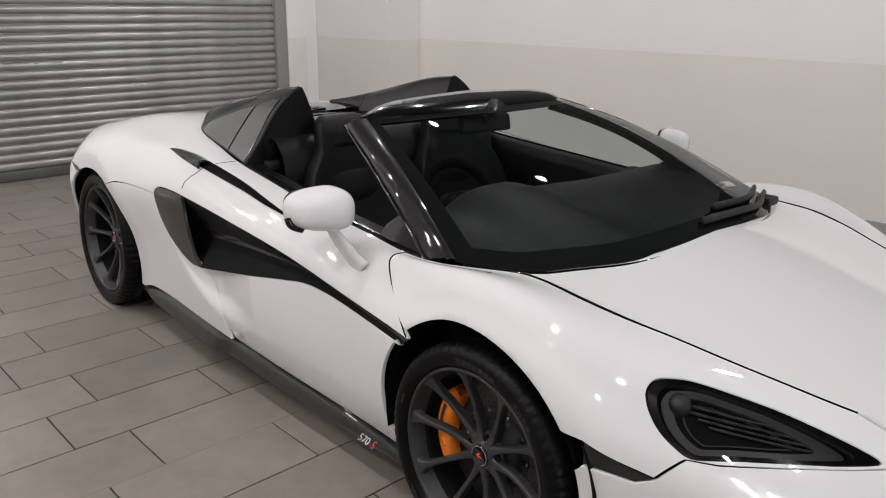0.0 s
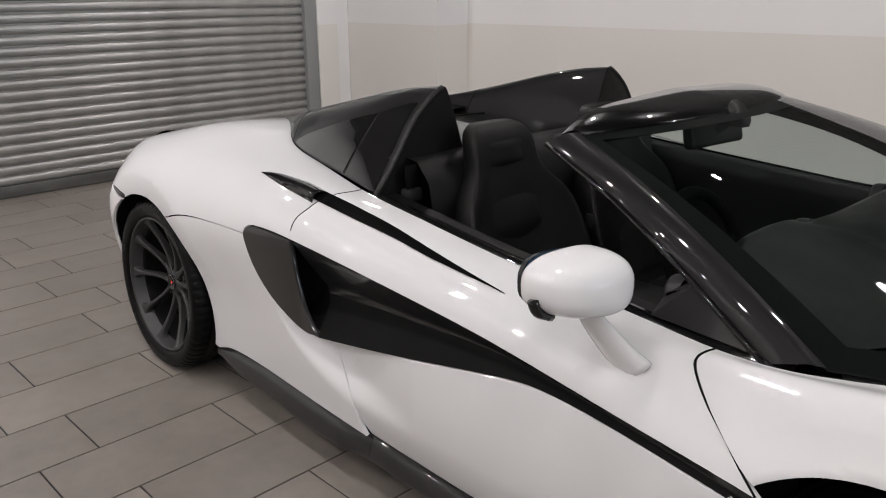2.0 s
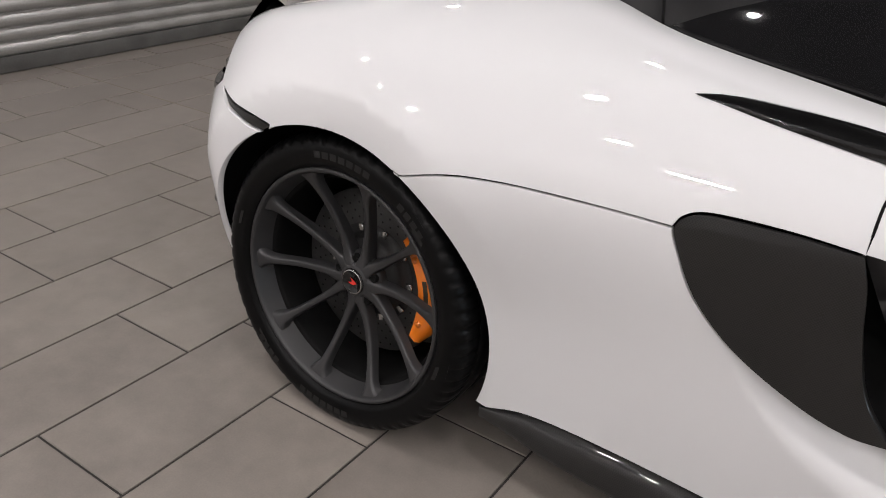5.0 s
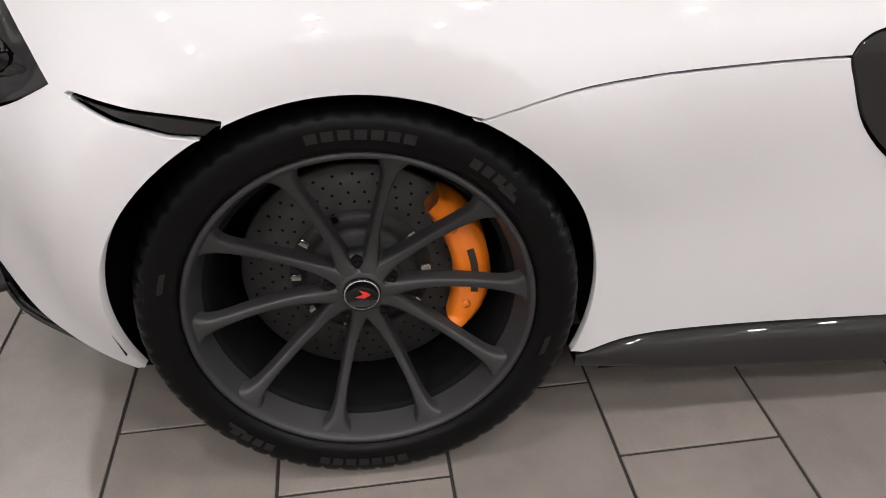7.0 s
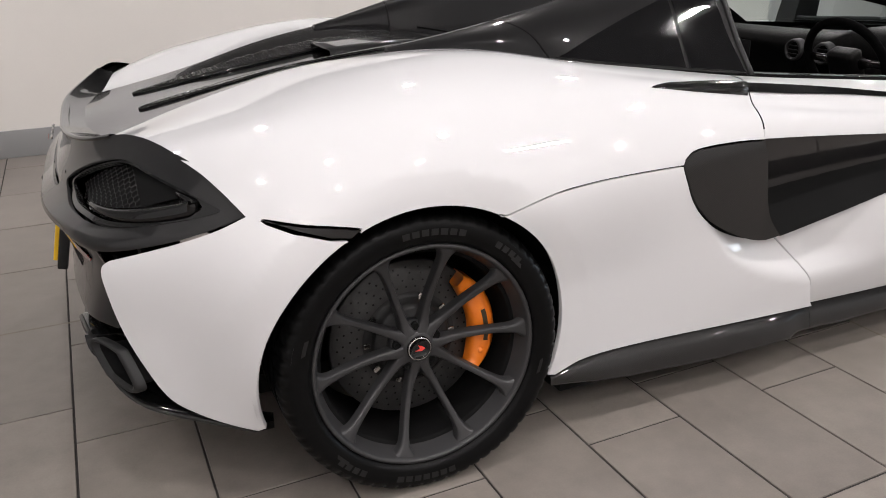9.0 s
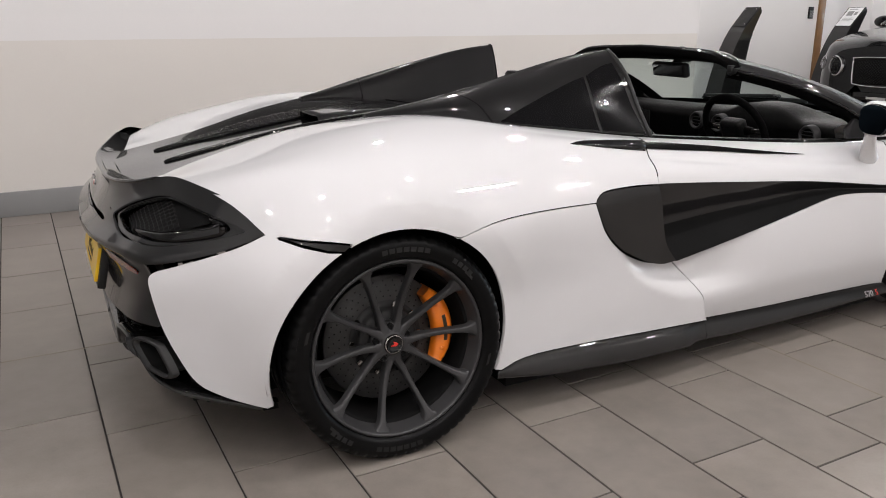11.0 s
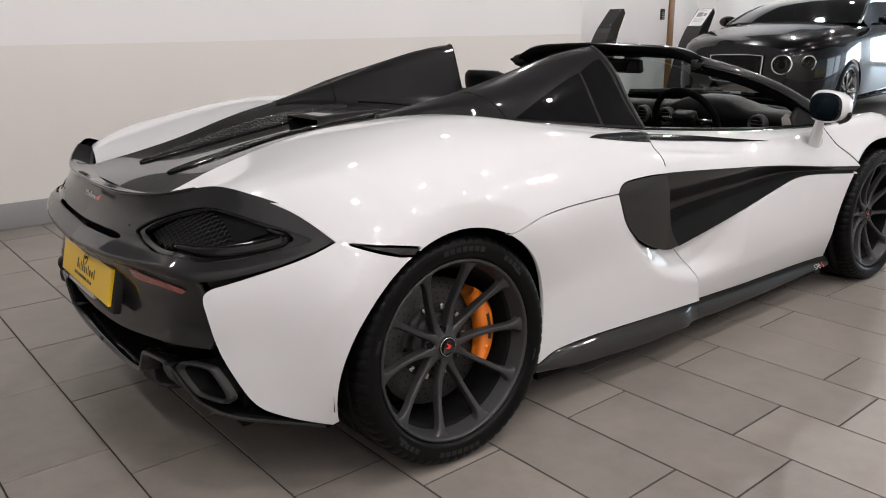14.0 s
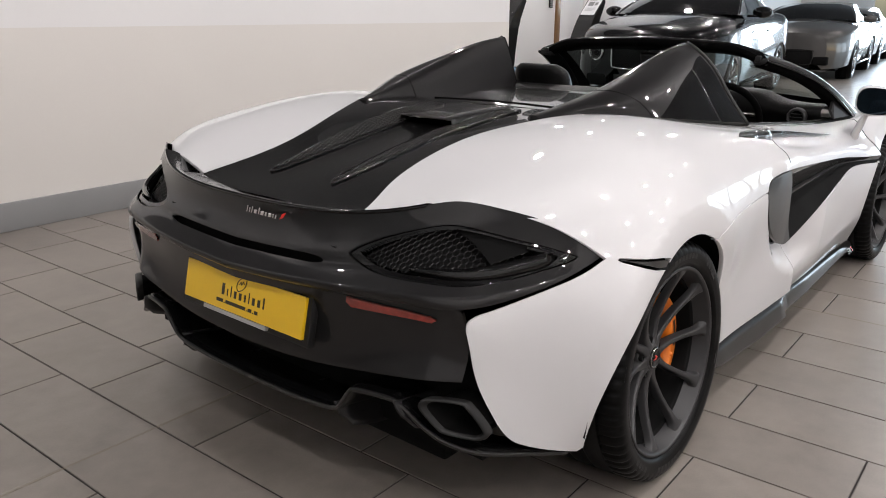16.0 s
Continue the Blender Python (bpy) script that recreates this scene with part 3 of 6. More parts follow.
def band(r):
    """A flat band round a wheel opening that ends in a soft crease: how far it stands out at r past the edge."""
    up, out = np.clip(r / 0.078, 0, 1), np.clip((r - 0.078) / 0.13, 0, 1)
    return np.where(r < 0.078, up, 1 - out * out * (3 - 2 * out))


def lip(u, z):
    """The flat flare round the rear wheel, strongest over its top."""
    r, high = np.hypot(u + 0.005, z - 0.328) - 0.379, np.clip((z - 0.30) / 0.2, 0, 1)
    high = high * (1 - 0.7 * np.clip((u - 0.12) / 0.2, 0, 1))
    return (0.009 * band(np.maximum(r, 0)) - 0.009 * np.clip(1 - r / 0.078, 0, 1)) * high


flank = lambda u, v: skin(u, v, lambda a, z: lip(a, z) + scoop(a, z))

# rear corner of the bumper, quarter panel above, panel ahead of the wheel
corner = np.concatenate([
    side(line((-0.357, 0.733), (-0.43, 0.695), (-0.50, 0.665), (-0.595, 0.628), (-0.635, 0.611), (-0.651, 0.588), (-0.648, 0.545), (-0.632, 0.46), (-0.605, 0.38), (-0.56, 0.29), (-0.50, 0.25), (-0.385, 0.208))),
    rear_arch(197, 117), side([(-0.215, 0.673), (-0.28, 0.695), (-0.335, 0.716)])])
both("rear_bumper_corner", patch(corner, flank, 0.014), WHITE, car)
strip = side([(-0.337, 0.72), (-0.24, 0.704), (-0.148, 0.684), (-0.172, 0.668), (-0.215, 0.676), (-0.28, 0.699)])
both("side_marker", patch(strip, lambda u, v: flank(u, v) + [0, 0.002, 0], 0.02, rim=0.01), CARBON, car, "carbon side marker strip")
SHUT = line((1.027, 5.0), (1.018, 4.5), (1.0, 4.0), (0.981, 3.5), (0.964, 3.0), (0.955, 2.6), (0.954, 2.15))
quarter = np.concatenate([
    side(SEAM), rear_arch(64, 113), side([(-0.15, 0.687), (-0.24, 0.706), (-0.337, 0.722)]), LAMP_UP,
    np.stack([np.linspace(-0.57, 1.027, 60), np.full(60, 5.0)], 1), SHUT[1:-1], side(DUCT_TOP[::-1])])
both("quarter_panel", patch(quarter, lambda u, v: skin(u, v, lip), 0.016), WHITE, car)
lower = np.concatenate([side(SEAM[::-1]), side(DUCT_BACK[::-1]), side(line((1.073, 0.452), (1.15, 0.377), (1.215, 0.302), (1.245, 0.225), (1.262, 0.195))), side(SILL[::-1]), rear_arch(-22, 63)])
both("rear_side_panel", patch(lower, flank, 0.014), WHITE, car)
blade = np.concatenate([side(DUCT_TOP), side(DUCT_FRONT), side(DUCT_BACK)])


def blade_skin(u, v):
    p = skin(u, v)
    t = np.clip((u - 0.69) / 0.3, 0, 1)
    p[:, 1] -= 0.006 * np.sin(np.pi * t)
    return p


both("intake_blade", patch(blade, blade_skin, 0.02, rim=0.016), CARBON, car, "lacquered carbon side intake blade")

# door: white skin above and below a black recessed channel
BAND_UP = [(0.952, 0.742), (1.125, 0.730), (1.415, 0.706), (1.741, 0.677), (2.114, 0.631), (2.43, 0.60)]
BAND_LOW = [(1.066, 0.457), (1.246, 0.491), (1.423, 0.525), (1.578, 0.556), (1.741, 0.588), (1.85, 0.607), (1.95, 0.611), (2.105, 0.601), (2.395, 0.571)]
F_SEAM = [(2.25, 5.0), (2.243, 4.4), (2.238, 3.8), (2.282, 3.12), (2.358, 2.47), (2.42, 2.02)]
front_arch = lambda a, b: side(ring(2.655, 0.335, 0.372, a, b), 3.2)
door_top = np.concatenate([side(line(*BAND_UP)), line(*F_SEAM)[::-1][4:], np.stack([np.linspace(2.22, 1.05, 50), np.full(50, 5.0)], 1), SHUT[:-1]])
both("door_upper_skin", patch(door_top, skin, 0.026), WHITE, car)
DOOR_REAR = line((1.262, 0.195), (1.245, 0.225), (1.215, 0.302), (1.15, 0.377), (1.073, 0.452))
door_low = np.concatenate([side(line(*BAND_LOW)), front_arch(139, 207), side([(2.25, 0.172), (2.0, 0.177), (1.645, 0.183)]), side(DOOR_REAR)])


def tuck(u, z):
    return -0.028 * np.clip((0.31 - z) / 0.14, 0, 1) ** 1.5 + scoop(u, z) * np.clip((1.5 - u) / 0.3, 0, 1)


both("door_lower_skin", patch(door_low, lambda u, v: skin(u, v, tuck), 0.026), WHITE, car)
n, m = 40, 14
uu = np.linspace(0, 1, n)
top_line, low_line = smooth_line(BAND_UP, 12), smooth_line(BAND_LOW, 8)
top_line = top_line[np.round(np.linspace(0, len(top_line) - 1, n)).astype(int)]
low_line = low_line[np.round(np.linspace(0, len(low_line) - 1, n)).astype(int)]
chan = np.zeros((n, m, 3))
for i in range(n):
    for j, b in enumerate(np.linspace(0, 1, m)):
        x, z = top_line[i] * (1 - b) + low_line[i] * b
        w = body(x, s_at(x, z))[0, 0]
        deep = 0.080 * (1 - uu[i]) ** 1.1 + 0.006
        dip = b / 0.62 if b < 0.62 else (1 - b) / 0.38
        chan[i, j] = (x, -(w - 0.004 - deep * min(1.0, dip * 1.15)), z)
for sgn in (1, -1):
    v, f = sheet(chan[:, : int(m * 0.64) + 1])
    mesh("door_channel_upper", v * [1, sgn, 1], f if sgn < 0 else flip(f), SATIN, car, "satin black door channel")
    # the channel floor is near-black, with its shade put into the colour
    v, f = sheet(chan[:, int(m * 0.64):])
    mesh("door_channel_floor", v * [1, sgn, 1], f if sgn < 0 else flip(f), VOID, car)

    # the intake behind the blade
    back = [chan[0] + [d, 0.02 + 0.03 * k, 0] for k, d in enumerate((0.0, -0.10, -0.22))]
    v, f = sheet(np.array(back)[::-1] * [1, sgn, 1] + [0, 0, 0])
    mesh("intake_throat", v, f if sgn < 0 else flip(f), VOID, car)

# front wing, bumper, bonnet
HOOD = np.array([(2.63, 5.0), (2.8, 4.78), (2.943, 4.76), (3.077, 4.815), (3.203, 4.827), (3.323, 4.84), (3.46, 4.827), (3.6, 4.82), (3.79, 4.83)])
HL = np.array([(3.124, 3.81), (3.118, 3.6), (3.121, 3.38), (3.135, 3.15), (3.156, 2.94), (3.18, 2.78), (3.21, 2.66), (3.245, 2.6), (3.29, 2.8), (3.34, 3.03), (3.415, 3.31), (3.498, 3.6), (3.545, 3.88), (3.476, 4.09), (3.365, 4.19), (3.256, 4.155), (3.181, 4.08), (3.145, 3.95)])
HL = smooth_line(HL, 4, True)
UNDER = np.array([(3.238, 2.52), (3.30, 2.72), (3.355, 2.96), (3.43, 3.25), (3.513, 3.55)])
f_wing = np.concatenate([np.array([(2.35, 5.0), (2.42, 5.0), (2.55, 5.0), (2.64, 5.0)]), smooth_line(HOOD[:7], 4)[4:], np.array([(3.575, 4.5), (3.58, 3.88)]), UNDER[::-1], side([(3.19, 0.490), (3.10, 0.512), (3.028, 0.535)], 3), front_arch(33, 131), line(*F_SEAM)[::-1][4:]])
wing_lip = lambda u, z: 0.008 * band(np.maximum(np.hypot(u - 2.655, z - 0.335) - 0.372, 0)) * np.clip((z - 0.35) / 0.2, 0, 1) - 0.004 * np.clip(1 - (np.hypot(u - 2.655, z - 0.335) - 0.372) / 0.012, 0, 1)
wing = lambda u, v: skin(u, v, wing_lip)
both("front_wing", patch(f_wing, wing, 0.026, holes=[HL], gap=0.004), WHITE, car)
f_bump = np.concatenate([side([(3.03, 0.47), (3.10, 0.47), (3.15, 0.466), (3.19, 0.486)], 3), UNDER, np.array([(3.58, 3.85), (3.79, 3.9)]), np.array([(3.79, 0.2)]), side([(3.4, 0.17), (3.2, 0.16), (3.0, 0.17)]), front_arch(-20, 18)])
both("front_bumper", patch(f_bump, wing, 0.026), WHITE, car)
f_strip = side([(3.028, 0.53), (3.10, 0.508), (3.185, 0.486), (3.15, 0.468), (3.10, 0.472), (3.03, 0.474)], 3)
both("front_side_marker", patch(f_strip, lambda u, v: skin(u, v) + [0, 0.002, 0], 0.02, rim=0.01), CARBON, car, "carbon side marker strip")
nose = np.array([(3.47, 4.9), (3.58, 4.5), (3.585, 3.9), (3.79, 3.92), (3.79, 4.9)])
both("nose_panel", patch(nose, skin, 0.03), WHITE, car)
bonnet = np.concatenate([HOOD, np.array([(3.79, 6.0), (2.806, 6.0)]), smooth_line([(2.805, 6.0), (2.80, 5.69), (2.765, 5.42), (2.69, 5.17), (2.63, 5.0)], 6)[1:-1]])
both("bonnet_half", patch(bonnet, skin, 0.03, gap=0.0045, seam=lambda p: p[:, 1] > 5.99 * 0.2), WHITE, car)
hl_in = lambda d: (lambda u, v: skin(u, v) + np.array([-0.3, 0.62, -0.72]) * d)
both("headlight_housing", patch(HL, hl_in(0.055), 0.02, rim=0), VOID, car)
both("headlight_lens", patch(HL, skin, 0.02, rim=0.004), LENS, car, "smoked clear headlight lens")
cen = HL.mean(0)
for name, k0, k1, d, mt in (("lamp_bezel", 1.0, 0.86, 0.004, BLACK), ("lamp_shroud", 0.80, 0.62, 0.02, WHEEL), ("lamp_rim", 0.50, 0.46, 0.028, PLASTIC)):
    outer, inner = cen + (HL - cen) * k0, cen + (HL - cen) * k1
    both(name, patch(outer, hl_in(d), 0.012, holes=[inner], rim=0.015 if k0 < 1 else 0.04, gap=0.0), mt, car)
for du, dv, r in ((-0.07, -0.02, 0.028), (0.0, 0.0, 0.018), (0.05, 0.05, 0.016), (0.095, 0.1, 0.014)):
    c = skin(np.array([3.25 + du]), np.array([3.6 + dv]))[0] + np.array([-0.3, 0.62, -0.72]) * 0.03
    bm = bmesh.new()
    bmesh.ops.create_uvsphere(bm, u_segments=16, v_segments=10, radius=r, matrix=Matrix.Translation(c))
    part("lamp_projector", bm, ROTOR if du < -0.05 else LENS, car)

for du, dv in ((0.0, 0.0), (0.025, -0.06), (0.05, -0.12), (-0.02, 0.09)):
    pts = [hl_in(0.026)(np.array([3.20 + du + 0.2 * t]), np.array([3.52 + dv + 0.34 * t]))[0] for t in np.linspace(0, 1, 8)]
    v, f = tube(pts, 0.0035, 6)
    both("lamp_fin", (v, f), WHEEL, car)
# near-black tubes added along the shut lines for the shade in the gaps
for run, r in ((smooth_line(HOOD[:7], 5), 0.0034), (line(*F_SEAM), 0.0024), (smooth_line([(3.578, 4.5), (3.582, 4.2), (3.582, 3.88)], 4), 0.0024), (SHUT, 0.0022)):
    pts = skin(run[:, 0], run[:, 1])
    v, f = tube(pts + [0, 0, -0.0008], r, 6)
    both("shut_line_shade", (v, f), VOID, car)

# carbon sill under the door
for sgn in (-1, 1):
    rows = []
    for x in np.linspace(0.36, 2.33, 40):
        zt = float(np.interp(x, [0.36, 0.47, 0.65, 1.26, 1.645, 2.33], [0.174, 0.199, 0.2, 0.191, 0.18, 0.168]))
        zb = float(np.interp(x, [0.36, 0.6, 0.9, 1.2, 1.34, 1.36, 1.8, 2.33], [0.158, 0.126, 0.112, 0.118, 0.121, 0.116, 0.116, 0.130]))
        w = body(x, 0.15)[0, 0] - 0.028 * np.clip((0.31 - zt) / 0.14, 0, 1) ** 1.5 * (x > 1.2)
        k = min(1.0, (x - 0.36) / 0.15)
        rows.append([(x, sgn * (w - 0.03), zt + 0.004), (x, sgn * (w - 0.001), zt), (x, sgn * (w + 0.012 * k), (zt + zb) / 2 + 0.012), (x, sgn * (w + 0.022 * k), zb + 0.008), (x, sgn * (w + 0.023 * k), zb), (x, sgn * (w + 0.016 * k), zb - 0.005), (x, sgn * (w - 0.12), zb - 0.012)])
    for a, b in ((0, 18), (18, 40)):
        v, f = sheet(rows[a:b + 1] if a == 0 else rows[a:b])
        mesh("side_sill", v - [0.002 if a == 0 else 0, 0, 0], f if sgn > 0 else flip(f), CARBON, car, "dark carbon side sill")
    bm = bmesh.new()
    box(bm, (0.42, min(sgn * 0.5, sgn * 0.86), 0.09), (2.28, max(sgn * 0.5, sgn * 0.86), 0.19))
    part("rocker", bm, VOID, car)

# inner shell behind the shut lines and round the wheels, near-black for shade
for sgn in (-1, 1):
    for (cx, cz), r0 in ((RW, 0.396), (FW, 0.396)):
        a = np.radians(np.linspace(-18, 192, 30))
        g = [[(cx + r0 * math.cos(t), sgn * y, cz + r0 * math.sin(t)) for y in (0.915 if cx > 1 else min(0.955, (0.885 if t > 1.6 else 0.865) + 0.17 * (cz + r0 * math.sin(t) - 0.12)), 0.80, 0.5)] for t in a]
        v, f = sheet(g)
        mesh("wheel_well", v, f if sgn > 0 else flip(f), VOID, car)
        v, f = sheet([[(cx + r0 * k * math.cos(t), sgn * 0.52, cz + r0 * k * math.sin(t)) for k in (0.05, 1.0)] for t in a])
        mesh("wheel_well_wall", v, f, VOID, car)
    g = [[(x, sgn * (body(x, s)[0, 0] - 0.045 - (0.09 if 0.9 < x < 2.45 and s < 2.6 else 0)), body(x, s)[0, 1] - (0.03 if s > 3.2 else 0)) for s in np.linspace(0.2, 5.0, 20)] for x in np.linspace(0.40, 2.28, 40)]
    v, f = sheet(g)
    mesh("inner_panel", v, f, VOID, car)
    for x0, x1, s0 in ((-0.55, 0.45, 2.75), (2.28, 3.45, 2.9)):
        g = [[(x, sgn * (body(x, s)[0, 0] - 0.02), body(x, s)[0, 1] - 0.03) for s in np.linspace(s0, 5.0, 12)] for x in np.linspace(x0, x1, 20)]
        v, f = sheet(g)
        mesh("inner_panel", v, f, VOID, car)
part("undertray", boxed((-0.5, -0.55, 0.10), (3.5, 0.55, 0.16), 0.01), VOID, car)

# ---- wheels ----
SPOKE = spline([(0.036, 9.5, 0.066, 0.034), (0.060, 13.0, 0.070, 0.024), (0.090, 16.3, 0.070, 0.0175), (0.130, 17.6, 0.063, 0.0150), (0.175, 18.0, 0.049, 0.0145), (0.212, 18.0, 0.033, 0.0165), (0.238, 18.0, 0.021, 0.024), (0.250, 18.0, 0.016, 0.036), (0.261, 18.0, 0.012, 0.058)])


def wheel_at(cx, cy, cz, radius, rim_r, half, sgn, turn, hand, deep, camber):
    """A five-arm alloy whose paired spokes lead from a sunken hub to flared feet in the rim; outward is -y before it is turned for the left side."""
    at = pose(cx, sgn * cy, cz, -camber, 0, 0 if sgn < 0 else 180)
    o = -half
    v, f = lathe([(rim_r + 0.002, o + 0.020), (rim_r + 0.004, o + 0.010), (rim_r + 0.003, o + 0.004), (rim_r, o + 0.001), (rim_r - 0.005, o + 0.002), (rim_r - 0.0075, o + 0.006), (rim_r - 0.010, o + 0.012), (rim_r - 0.020, o + 0.046), (rim_r - 0.0215, o + 0.050)], 96)
    barrel = mesh("wheel", v, f, WHEEL, car, "satin dark grey alloy wheel")
    barrel.matrix_basis = at
    # deeper barrel in near-black: shade behind the spokes is in its colour
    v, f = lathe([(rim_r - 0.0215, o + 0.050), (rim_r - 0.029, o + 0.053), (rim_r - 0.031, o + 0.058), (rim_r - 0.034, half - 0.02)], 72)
    mesh("inner_barrel", v, f, VOID, barrel, "inner wheel barrel with its shade in a near-black colour")
    r, t = radius, []
    for y, d in ((o + 0.016, rim_r - radius + 0.001), (o + 0.004, rim_r - radius + 0.004), (o - 0.003, rim_r - radius + 0.012), (o - 0.006, rim_r - radius + 0.016), (o - 0.0065, rim_r - radius + 0.019), (o - 0.0095, -0.046), (o - 0.0105, -0.036), (o - 0.009, -0.024), (o - 0.004, -0.014), (o + 0.006, -0.006), (o + 0.018, -0.002), (o + 0.03, -0.0005)):
        t.append((r + d, y))
    first = len(t)
    for y in np.linspace(o + 0.060, half - 0.045, 4):
        t += [(r, y - 0.012), (r, y - 0.006), (r - 0.007, y - 0.005), (r - 0.007, y + 0.003), (r, y + 0.004)]
    t += [(r - 0.002, half - 0.03), (r - 0.012, half - 0.006), (r - 0.04, half), (rim_r, half - 0.02)]
    v, f = lathe(t, 320)
    # shoulder blocks with narrow slots between, and the flat of the contact patch
    q = v.reshape(len(t), 320, 3)
    for k in range(0, 320, 5):
        for i in range(8, first + 1):
            q[i, k] *= [(r - 0.0055) / r, 1, (r - 0.0055) / r]
    c, e = math.cos(radians(camber)), math.sin(radians(camber))
    low = cz + c * q[..., 2] - e * q[..., 1]
    q[..., 2] += np.maximum(0.0005 - low, 0) / c
    mesh("tyre", q.reshape(-1, 3), f, RUBBER, barrel, "black low-profile tyre")
    for a0, n, w in ((100, 7, 3.2), (56, 4, 3.0), (280, 7, 3.2), (236, 4, 3.0)):
        for k in range(n):
            arc = [[((r + d) * math.cos(radians(a)), o - y, (r + d) * math.sin(radians(a))) for d, y in ((-0.047, 0.0104), (-0.032, 0.0110))] for a in np.linspace(a0 - k * (w + 1.0), a0 - k * (w + 1.0) - w, 3)]
            v, f = sheet(arc)
            mesh("sidewall_marking", v, f, SCUFFED, barrel, "plain raised bar on the sidewall")
    for a0 in (38, 158, 218, 340):
        arc = [[((r + d) * math.cos(radians(a + 2.2 * j)), o - 0.0106 + 0.0012 * j, (r + d) * math.sin(radians(a + 2.2 * j))) for j, d in enumerate((-0.050, -0.034, -0.022))] for a in np.linspace(a0, a0 + 7, 4)]
        v, f = sheet(arc)
        mesh("sidewall_flash", v, f, SCUFFED, barrel, "smooth slanting patch on the sidewall")
    k = rim_r / 0.2685
    for arm in range(5):
        for d in (-1, 1):
            rows = []
            for rr in np.concatenate([np.linspace(0.036, 0.225, 15), np.linspace(0.233, 0.261, 7)]):
                swing, y, w = SPOKE(rr)[0]
                a = radians(turn + 72 * arm + d * swing)
                y = o + y * (deep / 0.066)
                tx, tz = -math.sin(a), math.cos(a)
                thick = 0.030 - 0.008 * (rr / 0.26)
                row = []
                for side_w, back in ((-1.30, 1.0), (-1.12, 0.30), (-0.90, 0.06), (-0.60, 0.0), (0.60, 0.0), (0.90, 0.06), (1.12, 0.30), (1.30, 1.0)):
                    h = side_w * w * 0.5
                    row.append((rr * k * math.cos(a) + h * tx, y + back * thick, rr * k * math.sin(a) + h * tz))
                rows.append(row)
            v, f = sheet(rows)
            mesh("spoke", v, flip(f), WHEEL, barrel)
    h = o + deep
    v, f = lathe([(0.0, h - 0.002), (0.034, h - 0.002), (0.040, h + 0.002), (0.043, h + 0.010), (0.062, h + 0.016), (0.066, h + 0.022), (0.067, h + 0.05), (0.0, h + 0.055)], 40)
    mesh("hub", v, flip(f), WHEEL, barrel)
    v, f = lathe([(0.0, h - 0.006), (0.026, h - 0.006), (0.0265, h - 0.0075), (0.0295, h - 0.0075), (0.0315, h)], 32)
    mesh("centre_cap", v, flip(f), BLACK, barrel, "black centre cap with a silver ring")
    v, f = lathe([(0.0266, h - 0.0078), (0.0292, h - 0.0078), (0.0292, h - 0.0072)], 32)
    mesh("cap_ring", v, flip(f), STEEL, barrel)
    m = -hand
    mark = [(0.012 * m, h - 0.0068, -0.004), (-0.004 * m, h - 0.0068, -0.007), (-0.014 * m, h - 0.0068, -0.001), (-0.008 * m, h - 0.0068, 0.005), (0.004 * m, h - 0.0068, 0.010), (-0.001 * m, h - 0.0068, 0.001)]
    mesh("cap_mark", mark, [(0, 1, 2, 5), (2, 3, 4, 5)], RED, barrel, "plain red swoosh mark", False)
    for k in range(5):
        a = radians(turn + 72 * k + 36)
        v, f = lathe([(0.0, h + 0.008), (0.005, h + 0.008), (0.0055, h + 0.006), (0.0095, h + 0.006), (0.0105, h + 0.011), (0.0105, h + 0.03)], 12)
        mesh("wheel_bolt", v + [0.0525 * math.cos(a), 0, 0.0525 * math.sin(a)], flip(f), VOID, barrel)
    # brake
    b0 = o + deep + 0.066
    v, f = lathe([(0.115, b0), (0.195, b0), (0.197, b0 + 0.003), (0.197, b0 + 0.028), (0.115, b0 + 0.028)], 64)
    disc = mesh("brake_disc", v, flip(f), ROTOR, car, "drilled dark ceramic brake disc")
    disc.matrix_basis = at
    v, f = lathe([(0.0, b0 - 0.03), (0.085, b0 - 0.03), (0.098, b0 - 0.02), (0.100, b0 - 0.004), (0.118, b0 - 0.002)], 40)
    mesh("disc_bell", v, flip(f), PLASTIC, disc)
    hv, hf = [], []
    for ring_i, rr in enumerate((0.131, 0.148, 0.165, 0.180)):
        for k in range(36):
            a = radians(10 * k + 3.3 * ring_i)
            i = len(hv)
            hv += [(rr * math.cos(a) + 0.0028 * math.cos(c), b0 - 0.0006, rr * math.sin(a) + 0.0028 * math.sin(c)) for c in np.linspace(0, 2 * np.pi, 6, endpoint=False)]
            hf.append(tuple(range(i, i + 6)))
    mesh("drilling", hv, hf, VOID, disc)["kind"] = "stuff"
    for k in range(10):
        a = radians(36 * k)
        part("disc_bobbin", boxed((0.098, b0 - 0.008, -0.007), (0.118, b0 - 0.001, 0.007), 0.002, 1, Matrix.Rotation(-a, 4, "Y")), STEEL, disc)
    mid = 8 if hand > 0 else 172
    cal = []
    for b in np.linspace(-1, 1, 13):
        a = radians(mid + 40 * b)
        k = 0.92 - 0.40 * abs(b) ** 3
        cal.append([((0.180 + dr * k) * math.cos(a), b0 + dy, (0.180 + dr * k) * math.sin(a)) for dr, dy in ((-0.030, -0.004), (-0.030, -0.030), (-0.016, -0.044), (0.020, -0.046), (0.036, -0.034), (0.038, 0.02))])
    v, f = sheet(cal)
    ends = [tuple(range(6)), tuple(range(len(v) - 1, len(v) - 7, -1))]
    caliper = mesh("brake_caliper", v, flip(f) + ends, ORANGE, car, "orange painted brake caliper with a dark printed bar")
    caliper.matrix_basis = at
